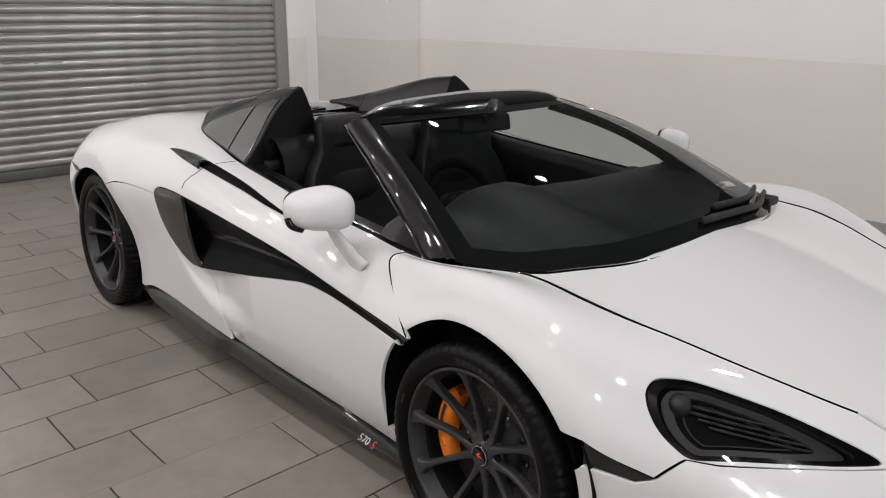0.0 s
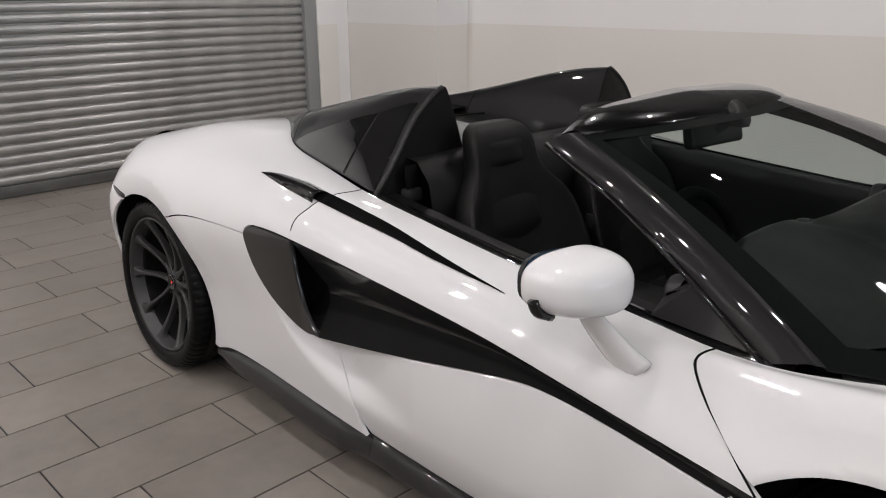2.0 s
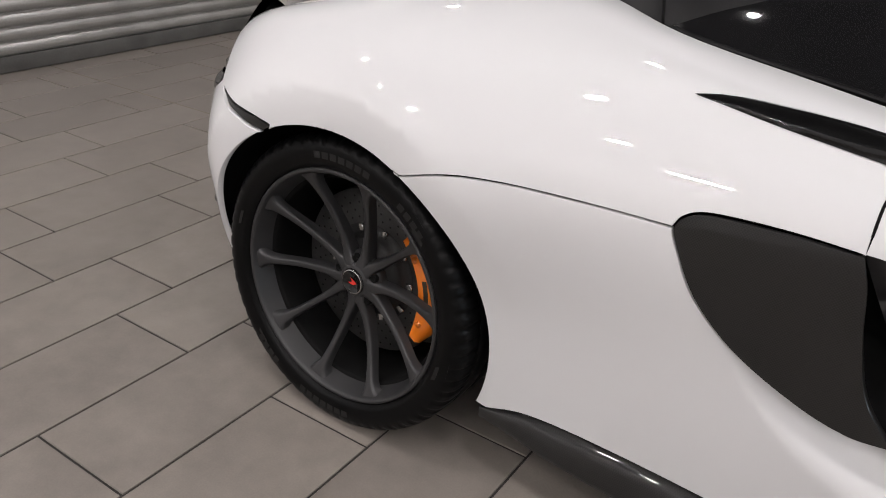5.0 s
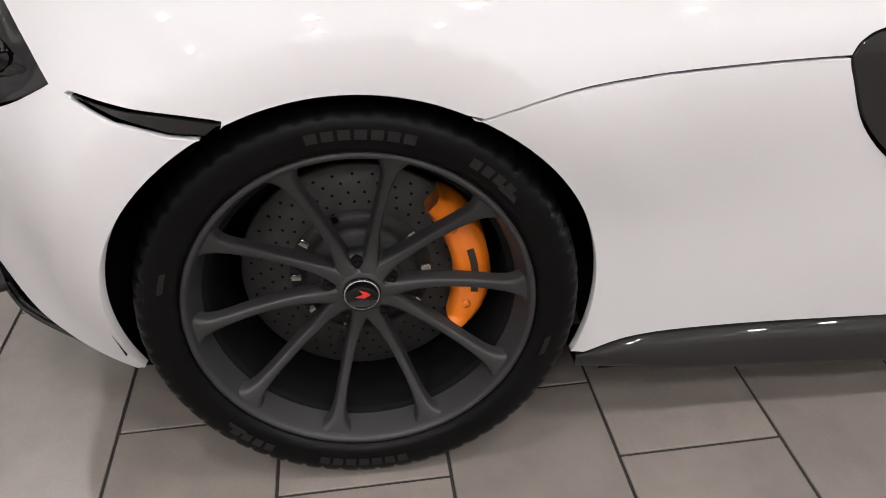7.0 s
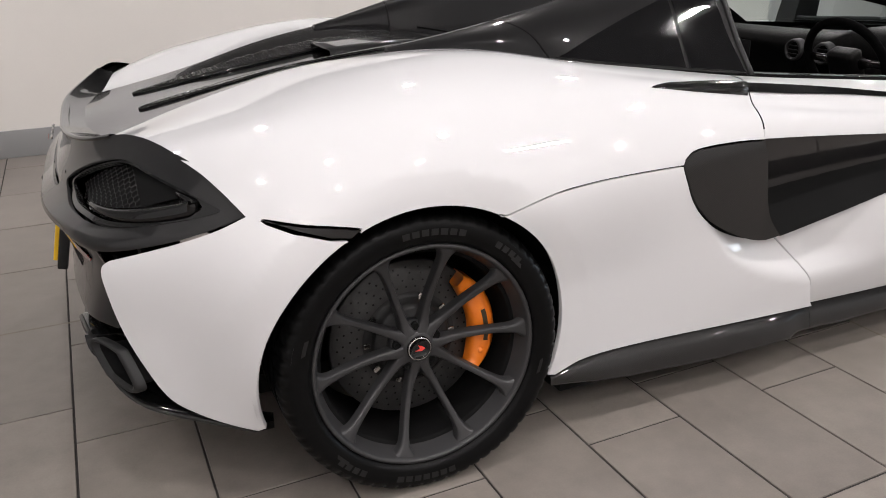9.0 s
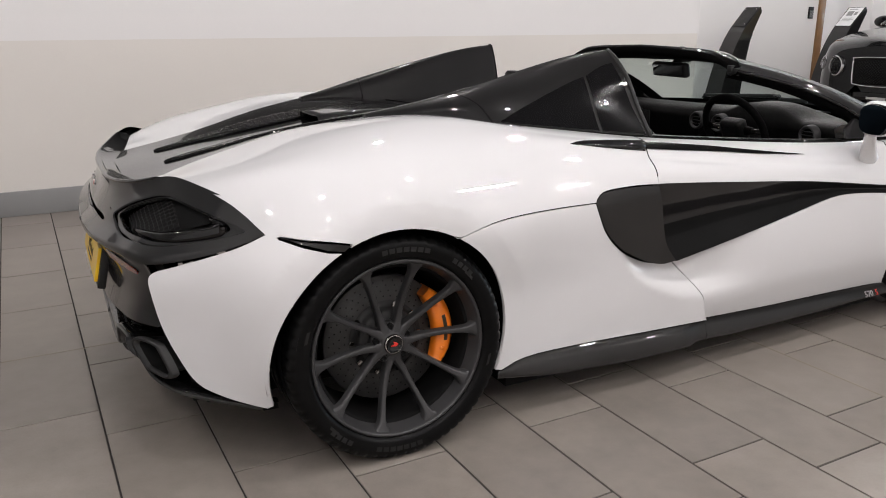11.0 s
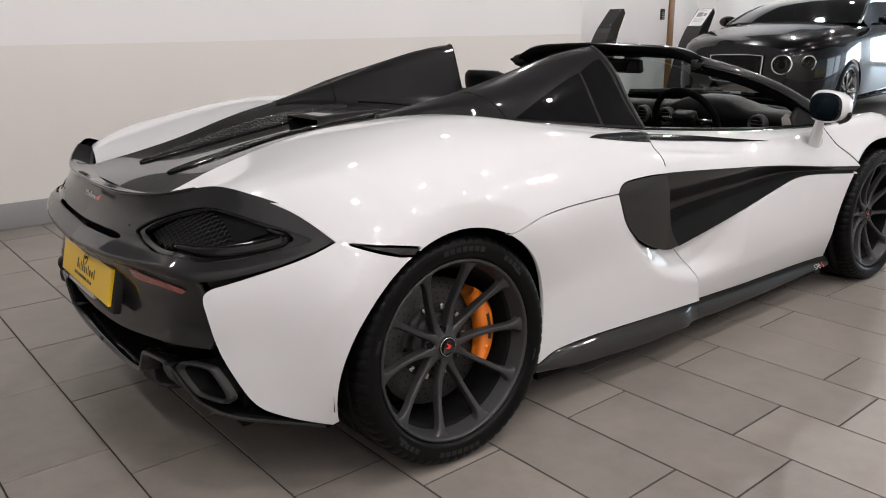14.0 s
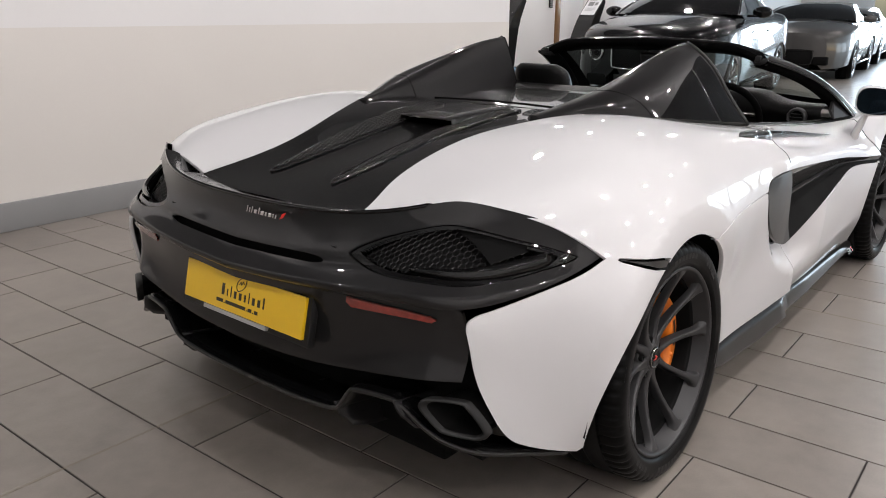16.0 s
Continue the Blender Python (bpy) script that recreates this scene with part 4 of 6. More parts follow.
    cr = [[((0.180 + dr) * math.cos(radians(mid + b)), b0 - 0.0465, (0.180 + dr) * math.sin(radians(mid + b))) for dr in (0.0, 0.012)] for b in np.linspace(-17, 9, 7)]
    v, f = sheet(cr)
    mesh("caliper_print", v, f, PRINT, caliper)
    for b in (-25, 24):
        a = radians(mid + b)
        v, f = lathe([(0.0, b0 - 0.05), (0.007, b0 - 0.05), (0.008, b0 - 0.03)], 10)
        mesh("caliper_bolt", v + [0.178 * math.cos(a), 0, 0.178 * math.sin(a)], flip(f), ORANGE, caliper)
    part("suspension_upright", boxed((-0.06, b0 + 0.05, -0.12), (0.07, b0 + 0.10, 0.13), 0.02), VOID, car).matrix_basis = at
    return barrel


wheel_at(RW[0], 0.820, 0.336, 0.343, 0.2685, 0.142, -1, 57.5, 1, 0.062, 2.5)
wheel_at(RW[0], 0.820, 0.336, 0.343, 0.2685, 0.142, 1, 60, -1, 0.062, 2.5)
wheel_at(FW[0], 0.825, 0.324, 0.326, 0.256, 0.120, -1, 48, -1, 0.050, 1.5)
wheel_at(FW[0], 0.825, 0.324, 0.326, 0.256, 0.120, 1, 30, 1, 0.050, 1.5)

# ---- rear deck and flying buttresses ----
deck = np.concatenate([np.stack([np.linspace(-0.64, 0.40, 30), np.full(30, 5.0)], 1), np.array([(0.40, 6.0), (-0.64, 6.0)])])
both("engine_deck", patch(deck, skin, 0.03, gap=0.0, rim=0.0), BLACK, car, "gloss black engine deck")
VENT = smooth_line([(-0.50, 0.132), (-0.44, 0.110), (-0.25, 0.094), (-0.05, 0.092), (0.18, 0.104), (0.30, 0.128), (0.338, 0.168), (0.30, 0.204), (0.10, 0.202), (-0.15, 0.180), (-0.35, 0.158), (-0.46, 0.146)], 5, True)


def deck_at(x, w):
    """A point of the deck at half width w."""
    s = np.linspace(5.0, 6.0, 60)
    q = body(np.full(60, x), s)
    return float(np.interp(w, q[::-1, 0], q[::-1, 1]))


def on_deck(lift):
    return lambda u, v: np.array([(a, -b, deck_at(a, abs(b)) + lift) for a, b in zip(u, v)])


def down(make):
    """The same with the winding turned for a surface that is laid out in x and -y."""
    v, f, n = make
    return v, flip(f), -n


# near-black sheet on the closed deck, for the shaded hollow under the mesh
both("vent_shade", down(patch(VENT, on_deck(0.0025), 0.03, 1.0, rim=0.0, gap=0.0)), VOID, car)
cell, wire_v, wire_f = 0.0118, [], []
for i in range(-60, 60):
    for j in range(0, 24):
        cx, cw = i * cell * 1.5, 0.06 + (j + 0.5 * (i % 2)) * cell * 1.15
        hexa = np.array([(cx + cell * math.cos(radians(60 * k)), cw + cell * 0.664 * math.sin(radians(60 * k))) for k in range(6)])
        if not inside(VENT, hexa).all():
            continue
        for k in range(3):
            a, b = hexa[k], hexa[k + 1]
            p, q = np.array([a[0], -a[1], deck_at(*a) + 0.008]), np.array([b[0], -b[1], deck_at(*b) + 0.008])
            d = np.cross(q - p, (0, 0, 1))
            d = d / (np.linalg.norm(d) + 1e-9) * 0.0017
            base = len(wire_v)
            wire_v += [p - d, p + d, q + d, q - d, p - d - [0, 0, 0.005], p + d - [0, 0, 0.005], q + d - [0, 0, 0.005], q - d - [0, 0, 0.005]]
            wire_f += [(base, base + 1, base + 2, base + 3), (base, base + 3, base + 7, base + 4), (base + 1, base + 5, base + 6, base + 2)]
for ob in both("vent_mesh", (np.array(wire_v), wire_f), HONEYCOMB, car, "dark honeycomb vent mesh"):
    ob["kind"] = "stuff"
    ob.data.polygons.foreach_set("use_smooth", [False] * len(ob.data.polygons))
for sgn in (-1, 1):
    pts = [(x, sgn * w, deck_at(x, w) + 0.003) for x, w in VENT]
    v, f = tube(pts, 0.0045, 8, True)
    mesh("vent_rim", v, f, BLACK, car)
spine = []
for x in np.linspace(0.05, 0.36, 8):
    z, hw = deck_at(x, 0.05), 0.12 + 0.03 * (x - 0.05)
    h = 0.006 + 0.026 * (0.36 - x) / 0.31
    spine.append([(x, w, z + (h if abs(w) < hw - 0.004 else -0.004)) for w in (-hw, -hw + 0.006, -0.06, 0, 0.06, hw - 0.006, hw)])
v, f = sheet(spine, 0.006)
mesh("engine_cover_flap", v, f, SATIN, car, "raised satin black engine cover flap")

BUTT = [spline(l) for l in (
    [(-0.1, 0.316, 0.920), (0.05, 0.371, 0.944), (0.22, 0.447, 0.961), (0.38, 0.541, 0.956), (0.507, 0.616, 0.937), (0.75, 0.671, 0.904), (1.1, 0.718, 0.864)],
    [(-0.1, 0.310, 0.922), (0.1, 0.383, 0.954), (0.22, 0.434, 0.970), (0.42, 0.545, 0.988), (0.75, 0.612, 0.990), (1.1, 0.640, 0.960)],
    [(-0.1, 0.305, 0.923), (0.1, 0.374, 0.957), (0.22, 0.418, 0.978), (0.42, 0.505, 1.014), (0.75, 0.545, 1.062), (1.1, 0.556, 1.078)],
    [(-0.1, 0.300, 0.923), (0.1, 0.364, 0.958), (0.22, 0.396, 0.981), (0.42, 0.455, 1.026), (0.75, 0.462, 1.104), (1.0, 0.458, 1.150), (1.1, 0.455, 1.155)],
    [(-0.1, 0.295, 0.922), (0.1, 0.352, 0.955), (0.22, 0.376, 0.974), (0.42, 0.405, 1.012), (0.75, 0.418, 1.082), (1.1, 0.418, 1.136)],
    [(-0.1, 0.29, 0.905), (0.1, 0.340, 0.925), (0.42, 0.355, 0.93), (0.75, 0.35, 0.93), (1.1, 0.345, 0.93)])]


def buttress(x, q):
    c = np.stack([l(x) for l in BUTT], 1)
    c = np.concatenate([2 * c[:, :1] - c[:, 1:2], c, 2 * c[:, -1:] - c[:, -2:-1]], 1)
    q = np.clip(q, 0, 5)
    i = np.clip(np.floor(q).astype(int), 0, 4)
    t, k = (q - i)[:, None], np.arange(len(x))
    a, b, d, e = c[k, i], c[k, i + 1], c[k, i + 2], c[k, i + 3]
    r = .5 * (2 * b + (d - a) * t + (2 * a - 5 * b + 4 * d - e) * t * t + (3 * b - a - 3 * d + e) * t**3)
    return np.stack([x, -r[:, 0], r[:, 1]], 1)


def raised(fn, d):
    def g(u, v):
        e = 1e-3
        n = np.cross(fn(u + e, v) - fn(u - e, v), fn(u, v + e) - fn(u, v - e))
        return fn(u, v) + d * n / (np.linalg.norm(n, axis=1)[:, None] + 1e-12)
    return g


rear_half = np.array([(0.13, 0.0), (0.3, 0.0), (0.50, 0.0), (0.475, 1.0), (0.445, 2.0), (0.42, 3.0), (0.41, 5.0), (0.13, 5.0)])
front_half = np.array([(0.503, 0.0), (0.8, 0.0), (1.095, 0.0), (1.098, 2.0), (1.10, 3.0), (1.10, 5.0), (0.413, 5.0), (0.423, 3.0), (0.448, 2.0), (0.478, 1.0)])
both("buttress_base", patch(rear_half, buttress, 0.025, 0.07), SATIN, car, "satin black buttress base")
split = smooth_line([(0.5015, 0.03), (0.4765, 1.0), (0.4465, 2.0), (0.4215, 3.0), (0.4115, 4.9)], 6)
v, f = tube(raised(buttress, -0.004)(split[:, 0], split[:, 1]), 0.005, 6)
both("buttress_seam", (v, f), VOID, car)
both("buttress", patch(front_half, buttress, 0.025, 0.07), SATIN, car, "satin black flying buttress")
arc = smooth_line([(0.515, 0.06), (0.60, 0.72), (0.72, 1.36), (0.84, 1.82), (0.915, 2.02)], 6)
pane_a = np.concatenate([arc, np.array([(0.90, 0.8), (0.895, 0.05)])])
arc_b = smooth_line([(0.925, 2.04), (0.98, 2.25), (1.03, 2.38), (1.068, 2.42)], 6)
pane_b = np.concatenate([arc_b, np.array([(1.075, 1.0), (1.085, 0.05), (0.905, 0.05), (0.91, 0.8)])])
for p in (pane_a, pane_b):
    both("quarter_window", patch(p, raised(buttress, 0.003), 0.02, 0.07, rim=0.004), DARKGLASS, car, "black privacy glass pane")
for sgn in (-1, 1):
    v, f = tube(np.array([buttress(np.array([1.096]), np.array([q]))[0] + [0.004, 0, 0] for q in np.linspace(0, 3.2, 14)]) * [1, -sgn, 1], 0.009, 8)
    mesh("buttress_seal", v, f, PLASTIC, car, "black rubber seal")
    sec = np.array([buttress(np.array([1.10]), np.array([q]))[0] for q in np.linspace(0, 5, 26)])
    face = [(1.104, y, z) for _, y, z in sec] + [(1.125, -0.345, 0.62), (1.125, -0.70, 0.62)]
    mid = np.mean(face, 0) + [0.008, 0, 0]
    v = np.array(face + [tuple(mid)]) * [1, -sgn, 1]
    f = [(i, (i + 1) % len(face), len(face)) for i in range(len(face))]
    mesh("buttress_face", v, f if sgn < 0 else flip(f), LEATHER, car, "black trimmed buttress end")
ton = [[(x, w, 0.933 + 0.009 * math.cos(w / 0.36 * 1.5) + 0.02 * (x - 0.4) - 0.05 * max(0, x - 1.0) ** 1.5 * 8) for w in np.linspace(-0.375, 0.375, 16)] for x in np.linspace(0.40, 1.08, 14)]
v, f = sheet(ton, 0.01)
mesh("tonneau_cover", v, f, BLACK, car, "gloss black tonneau cover between the buttresses")
for x in (0.52,):
    v, f = tube([(x, w, 0.9345 + 0.009 * math.cos(w / 0.36 * 1.5) + 0.02 * (x - 0.4)) for w in np.linspace(-0.37, 0.37, 16)], 0.003, 6)
    mesh("tonneau_seam", v, f, VOID, car)

# ---- tail: spoiler, lamps, bumper, number plate, diffuser ----
LIP = spline([(0, -0.700, 0.792), (0.2, -0.695, 0.795), (0.35, -0.672, 0.802), (0.45, -0.640, 0.813), (0.55, -0.592, 0.834), (0.62, -0.548, 0.848), (0.70, -0.497, 0.836), (0.80, -0.432, 0.806), (0.87, -0.384, 0.768), (0.91, -0.350, 0.735)])
EDGE = spline([(0, -0.758, 0.603), (0.3, -0.747, 0.618), (0.5, -0.716, 0.627), (0.62, -0.685, 0.628), (0.70, -0.652, 0.627), (0.765, -0.593, 0.638), (0.83, -0.500, 0.664), (0.875, -0.428, 0.694), (0.91, -0.350, 0.731)])
FOOT = spline([(0, -0.745, 0.388), (0.25, -0.738, 0.397), (0.5, -0.715, 0.425), (0.65, -0.680, 0.440), (0.76, -0.605, 0.440)])


def fascia(w, v):
    a, b = LIP(w), EDGE(w)
    c = a + (b - a) * v[:, None]
    fade = np.clip((0.88 - w) / 0.25, 0, 1)
    c[:, 0] += fade * (0.010 * np.sin(np.pi * np.clip(v / 0.55, 0, 1)) - 0.030 * np.clip((v - 0.62) / 0.26, 0, 1) ** 1.6 * np.clip((1.02 - v) / 0.10, 0, 1) ** 0.6)
    return np.stack([c[:, 0], -w, c[:, 1]], 1)


def apron(w, v):
    a, b = EDGE(np.minimum(w, 0.70)), FOOT(w)
    a[:, 0] += np.clip(w - 0.70, 0, 1) * 0.35
    a[:, 1] -= np.clip(w - 0.70, 0, 1) * 0.4
    c = a + (b - a) * v[:, None]
    c[:, 0] += 0.022 * np.sin(np.pi * np.clip(v, 0, 1) * 0.9)
    return np.stack([c[:, 0], -w, c[:, 1]], 1)


a = np.linspace(0, 2 * np.pi, 60, endpoint=False)
LAMP = np.stack([0.636 + 0.236 * np.sign(np.cos(a)) * np.abs(np.cos(a)) ** 0.9, 0.51 + 0.275 * np.sign(np.sin(a)) * np.abs(np.sin(a)) ** (1.15 - 0.25 * np.cos(a))], 1)
SLOT = smooth_line([(0.0, 0.575), (0.2, 0.575), (0.30, 0.59), (0.335, 0.65), (0.30, 0.685), (0.2, 0.68), (0.0, 0.68)], 4)
middle = lambda p: p[:, 0] < 1e-3
outline = np.concatenate([np.array([(w, 0.0) for w in np.linspace(0, 0.91, 50)]), np.array([(w, 1.0) for w in np.linspace(0.91, 0, 50)]), SLOT[::-1]])
both("tail_fascia", patch(outline, fascia, 0.018, 0.2, holes=[LAMP], gap=0.0, rim=-0.02, seam=middle), SATIN, car, "glossy dark carbon tail fascia and spoiler")
lamp_in = lambda d: (lambda u, v: fascia(u, v) + np.array([0.75, 0.45, 0.0]) * d)
both("lamp_recess", patch(LAMP, lamp_in(0.06), 0.02, 0.2, rim=0), VOID, car)
mid = np.array([0.636, 0.51])
ring_a, ring_b = mid + (LAMP - mid) * 0.985, mid + (LAMP - mid) * 0.86
both("lamp_surround", patch(ring_a, lamp_in(0.010), 0.012, 0.2, holes=[ring_b], rim=-0.03, gap=0.0), BLACK, car, "gloss black tail lamp surround")
blade_pts = []
for t in np.linspace(0, 1, 24):
    ang = radians(-40 + 150 * t)
    p = mid + np.array([0.236 * 0.80 * math.cos(ang) ** 1.0, 0.275 * 0.72 * math.sin(ang)])
    blade_pts.append(lamp_in(0.016)(np.array([p[0]]), np.array([p[1]]))[0])
v, f = tube(blade_pts, np.concatenate([np.linspace(0.004, 0.013, 8), np.full(8, 0.014), np.linspace(0.013, 0.004, 8)]), 8, False, 1.6)
both("light_blade", (v, f), BLACK, car, "gloss dark curved tail light blade")
wire_v, wire_f = [], []
cell = 0.0080
for i in range(-36, 36):
    for j in range(-20, 22):
        cx, cv = 0.62 + i * cell * 1.5, 0.5 + (j + 0.5 * (i % 2)) * cell * 1.732 * 4.6
        if not inside(mid + (LAMP - mid) * 0.92, np.array([[cx, cv]]))[0]:
            continue
        for k in range(3):
            p, q = [lamp_in(0.045)(np.array([cx + cell * math.cos(radians(60 * t))]), np.array([cv + cell * 4.6 * math.sin(radians(60 * t))]))[0] for t in (k, k + 1)]
            d = np.cross(q - p, (0.8, 0.4, 0))
            d = d / (np.linalg.norm(d) + 1e-9) * 0.0013
            b = len(wire_v)
            wire_v += [p - d, p + d, q + d, q - d]
            wire_f.append((b, b + 1, b + 2, b + 3))
for ob in both("lamp_mesh", (np.array(wire_v), wire_f), SATIN, car, "black honeycomb lamp mesh"):
    ob["kind"] = "stuff"
    ob.data.polygons.foreach_set("use_smooth", [False] * len(ob.data.polygons))
part("slot_back", boxed((-0.70, -0.36, 0.64), (-0.66, 0.36, 0.72)), VOID, car)
# upper lip of the spoiler joins the deck
lips = []
for w in np.concatenate([np.linspace(-0.56, -0.05, 24), np.linspace(0.0, 0.56, 26)]):
    x, z = LIP(abs(w))[0]
    inner = max(0.0, 0.62 - abs(w))
    lips.append([(x + 0.012, w, z - 0.012), (x - 0.004, w, z - 0.004), (x - 0.002, w, z + 0.004), (x + 0.006, w, z + 0.004), (x + 0.03, w, z - 0.004 - 0.01 * inner), (x + 0.075, w * 0.99, z - 0.012 - 0.02 * (abs(w) > 0.38))])
v, f = sheet(lips)
mesh("spoiler_lip", v, flip(f), BLACK, car, "gloss black spoiler lip")
low_out = np.array([(w, 0.004) for w in np.linspace(0, 0.715, 30)] + [(0.715, 0.35), (0.715, 0.7), (0.71, 1.0)] + [(w, 1.0) for w in np.linspace(0.70, 0, 30)])
both("rear_apron", patch(low_out, apron, 0.022, 0.2, gap=0.0, rim=-0.02, seam=middle), SATIN, car, "dark grey rear bumper apron")
refl = np.array([(0.425, 0.035), (0.645, 0.13), (0.658, 0.18), (0.645, 0.235), (0.43, 0.19), (0.418, 0.115)])
both("rear_reflector", patch(refl, raised(apron, -0.005), 0.02, 0.2, rim=-0.01), RED_LENS, car, "dark red reflector strip")
plate = part("number_plate", boxed((-0.006, -0.26, -0.0555), (0.004, 0.26, 0.0555), 0.002), YELLOW, car, "yellow plate with illegible dark print", False)
plate.matrix_basis = pose(-0.752, -0.035, 0.527, 0, 13, 0)
part("plate_holder", boxed((0.004, -0.275, -0.075), (0.03, 0.275, 0.062), 0.006), PLASTIC, plate)
LETTERS = ((0.012, 0.032), (0.004, 0.020), (0.004, 0.030), (0.010, 0.020), (0.011, 0.020), (0.007, 0.020), (0.004, 0.030), (0.011, 0.020), (0.011, 0.020), (0.006, 0.030))
y = 0.085
for wd, h in LETTERS:
    part("print_bar", boxed((-0.0068, y - wd, -0.014), (-0.0058, y, -0.014 + h)), PRINT, plate)
    y -= wd + 0.012
y = 0.105
for wd in (0.030, 0.004, 0.088, 0.004, 0.016, 0.004, 0.014):
    part("print_bar", boxed((-0.0068, y - wd, -0.036), (-0.0058, y, -0.0265 if wd > 0.01 else -0.033)), PRINT, plate)
    y -= wd + 0.004
leaf = smooth_line([(-0.0066, 0.016, 0.010), (-0.0066, 0.020, 0.030), (-0.0066, 0.004, 0.046), (-0.0066, -0.018, 0.051), (-0.0066, -0.017, 0.030), (-0.0066, -0.002, 0.015)], 5, True)
v, f = tube(leaf, 0.0013, 5, True, 1.0, (1, 0, 0))
mesh("print_emblem", v, f, PRINT, plate)
v, f = tube([(-0.0066, 0.012, 0.028), (-0.0066, 0.004, 0.037), (-0.0066, 0.001, 0.029), (-0.0066, -0.007, 0.040), (-0.0066, -0.011, 0.033)], 0.0012, 5, False, 1.0, (1, 0, 0))
mesh("print_emblem", v, f, PRINT, plate)
part("plate_caption", boxed((-0.0075, -0.12, -0.068), (0.0035, 0.16, -0.0565), 0.001), SILVER, plate)
y = 0.008
for wd, h, gap in ((0.005, 0.017, 0.005), (0.005, 0.014, 0.005), (0.005, 0.017, 0.006), (0.013, 0.011, 0.005), (0.005, 0.018, 0.005), (0.013, 0.011, 0.005), (0.008, 0.011, 0.005), (0.013, 0.011, 0.005), (0.005, 0.011, 0.005), (0.005, 0.011, 0.004)):
    part("badge_bar", boxed((-0.003, y - wd, 0.0), (0.003, y, h), 0.001), STEEL, car, "thin bright badge bar").matrix_basis = pose(-0.727, -0.055, 0.762, 0, 18, 0)
    y -= wd + gap
v = [(-0.731, -0.188, 0.765), (-0.729, -0.20, 0.770), (-0.725, -0.212, 0.786), (-0.728, -0.196, 0.780)]
mesh("badge_mark", np.array(v) - [0.002, 0, 0], [(3, 2, 1, 0)], RED, car, "plain red swoosh mark", False)

# near-black slab that stands for the shaded hollow under the apron
part("tail_cavity", boxed((-0.56, -0.72, 0.20), (-0.54, 0.72, 0.50)), VOID, car)
DIFF = [(-0.725, 0.0, 0.268), (-0.725, 0.20, 0.272), (-0.722, 0.345, 0.285), (-0.724, 0.385, 0.315), (-0.725, 0.415, 0.355), (-0.722, 0.44, 0.368), (-0.708, 0.535, 0.372), (-0.70, 0.565, 0.362), (-0.68, 0.62, 0.315), (-0.655, 0.68, 0.278), (-0.60, 0.748, 0.252), (-0.50, 0.81, 0.230), (-0.395, 0.862, 0.206)]
for sgn in (-1, 1):
    edge = smooth_line(DIFF, 5) * [1, sgn, 1]
    rows = [[(x, y, z), (x + 0.01, y, z + 0.007), (x + 0.05, y * 0.995, z + 0.004), (x + 0.3 * min(1.0, max(0.2, (0.95 - abs(y)) / 0.5)), y * 0.93, z - 0.06 * min(1.0, max(0.1, (0.95 - abs(y)) / 0.5)))] for x, y, z in edge]
    v, f = sheet(rows)
    mesh("diffuser", v, f if sgn > 0 else flip(f), BLACK, car, "dark carbon diffuser")
    v, f = tube(edge + [0.003, 0, -0.003], 0.0065, 8)
    mesh("diffuser_edge", v, f, CARBON, car, "lacquered carbon diffuser lip")
    rows = [[(x, y, z), (x + 0.004, y, z - 0.012), (x + 0.05, y * 0.995, z - 0.016), (x + 0.3 * min(1.0, max(0.2, (0.95 - abs(y)) / 0.5)), y * 0.93, z - 0.016 - 0.06 * min(1.0, max(0.1, (0.95 - abs(y)) / 0.5)))] for x, y, z in edge]
    v, f = sheet(rows)
    mesh("diffuser_underside", v, flip(f) if sgn > 0 else f, CARBON, car)
    for w, hi, lo, lean in ((0.155, 0.275, 0.225, 0.01), (0.350, 0.300, 0.212, 0.022), (0.560, 0.372, 0.285, 0.035)):
        fin = [[(-0.715 + 0.30 * a, sgn * (w + lean * b), hi - 0.05 * a - (hi - lo) * b * (1 - 0.45 * (1 - a) ** 6 * b)) for b in np.linspace(0, 1, 6)] for a in np.linspace(0, 1, 8)]
        fin = [[(x + 0.02 * (j / 5) ** 2 * (i == 0), y, z) for j, (x, y, z) in enumerate(row)] for i, row in enumerate(fin)]
        v, f = sheet(fin, 0.007)
        mesh("diffuser_fin", v, f, SATIN, car, "dark upright diffuser fin")
    # tailpipe: a rounded slanted rectangle with a thick lip
    hole = np.array([(0.636, 0.386), (0.655, 0.396), (0.715, 0.395), (0.735, 0.383), (0.770, 0.330), (0.768, 0.312), (0.748, 0.304), (0.690, 0.312), (0.671, 0.324), (0.637, 0.368)])
    hole = smooth_line(hole, 4, True)
    c = hole.mean(0)
    rows = []
    for k, dx in ((1.05, 0.02), (1.08, 0.004), (1.03, -0.006), (0.94, -0.004), (0.86, 0.008), (0.80, 0.05), (0.70, 0.13)):
        q = c + (hole - c) * k
        rows.append([(-0.715 + dx + 0.55 * (w - 0.60), sgn * w, z) for w, z in q])
    # the bore is near-black: shade inside the pipe is put into its colour
    for nm, g, mt, lb in (("tailpipe", np.array(rows[:5]), PLASTIC, "matt black squared tailpipe"), ("tailpipe_bore", np.array(rows[4:]), VOID, "")):
        v, f = g.reshape(-1, 3), grid_faces(len(g), len(hole), True)
        mesh(nm, v, f if sgn < 0 else flip(f), mt, car, lb)

# ---- windscreen, header, pillars, mirrors ----
BASE = spline([(0, 2.815, 0.818), (0.213, 2.806, 0.814), (0.435, 2.765, 0.806), (0.59, 2.69, 0.803), (0.70, 2.615, 0.803), (0.785, 2.45, 0.806)])
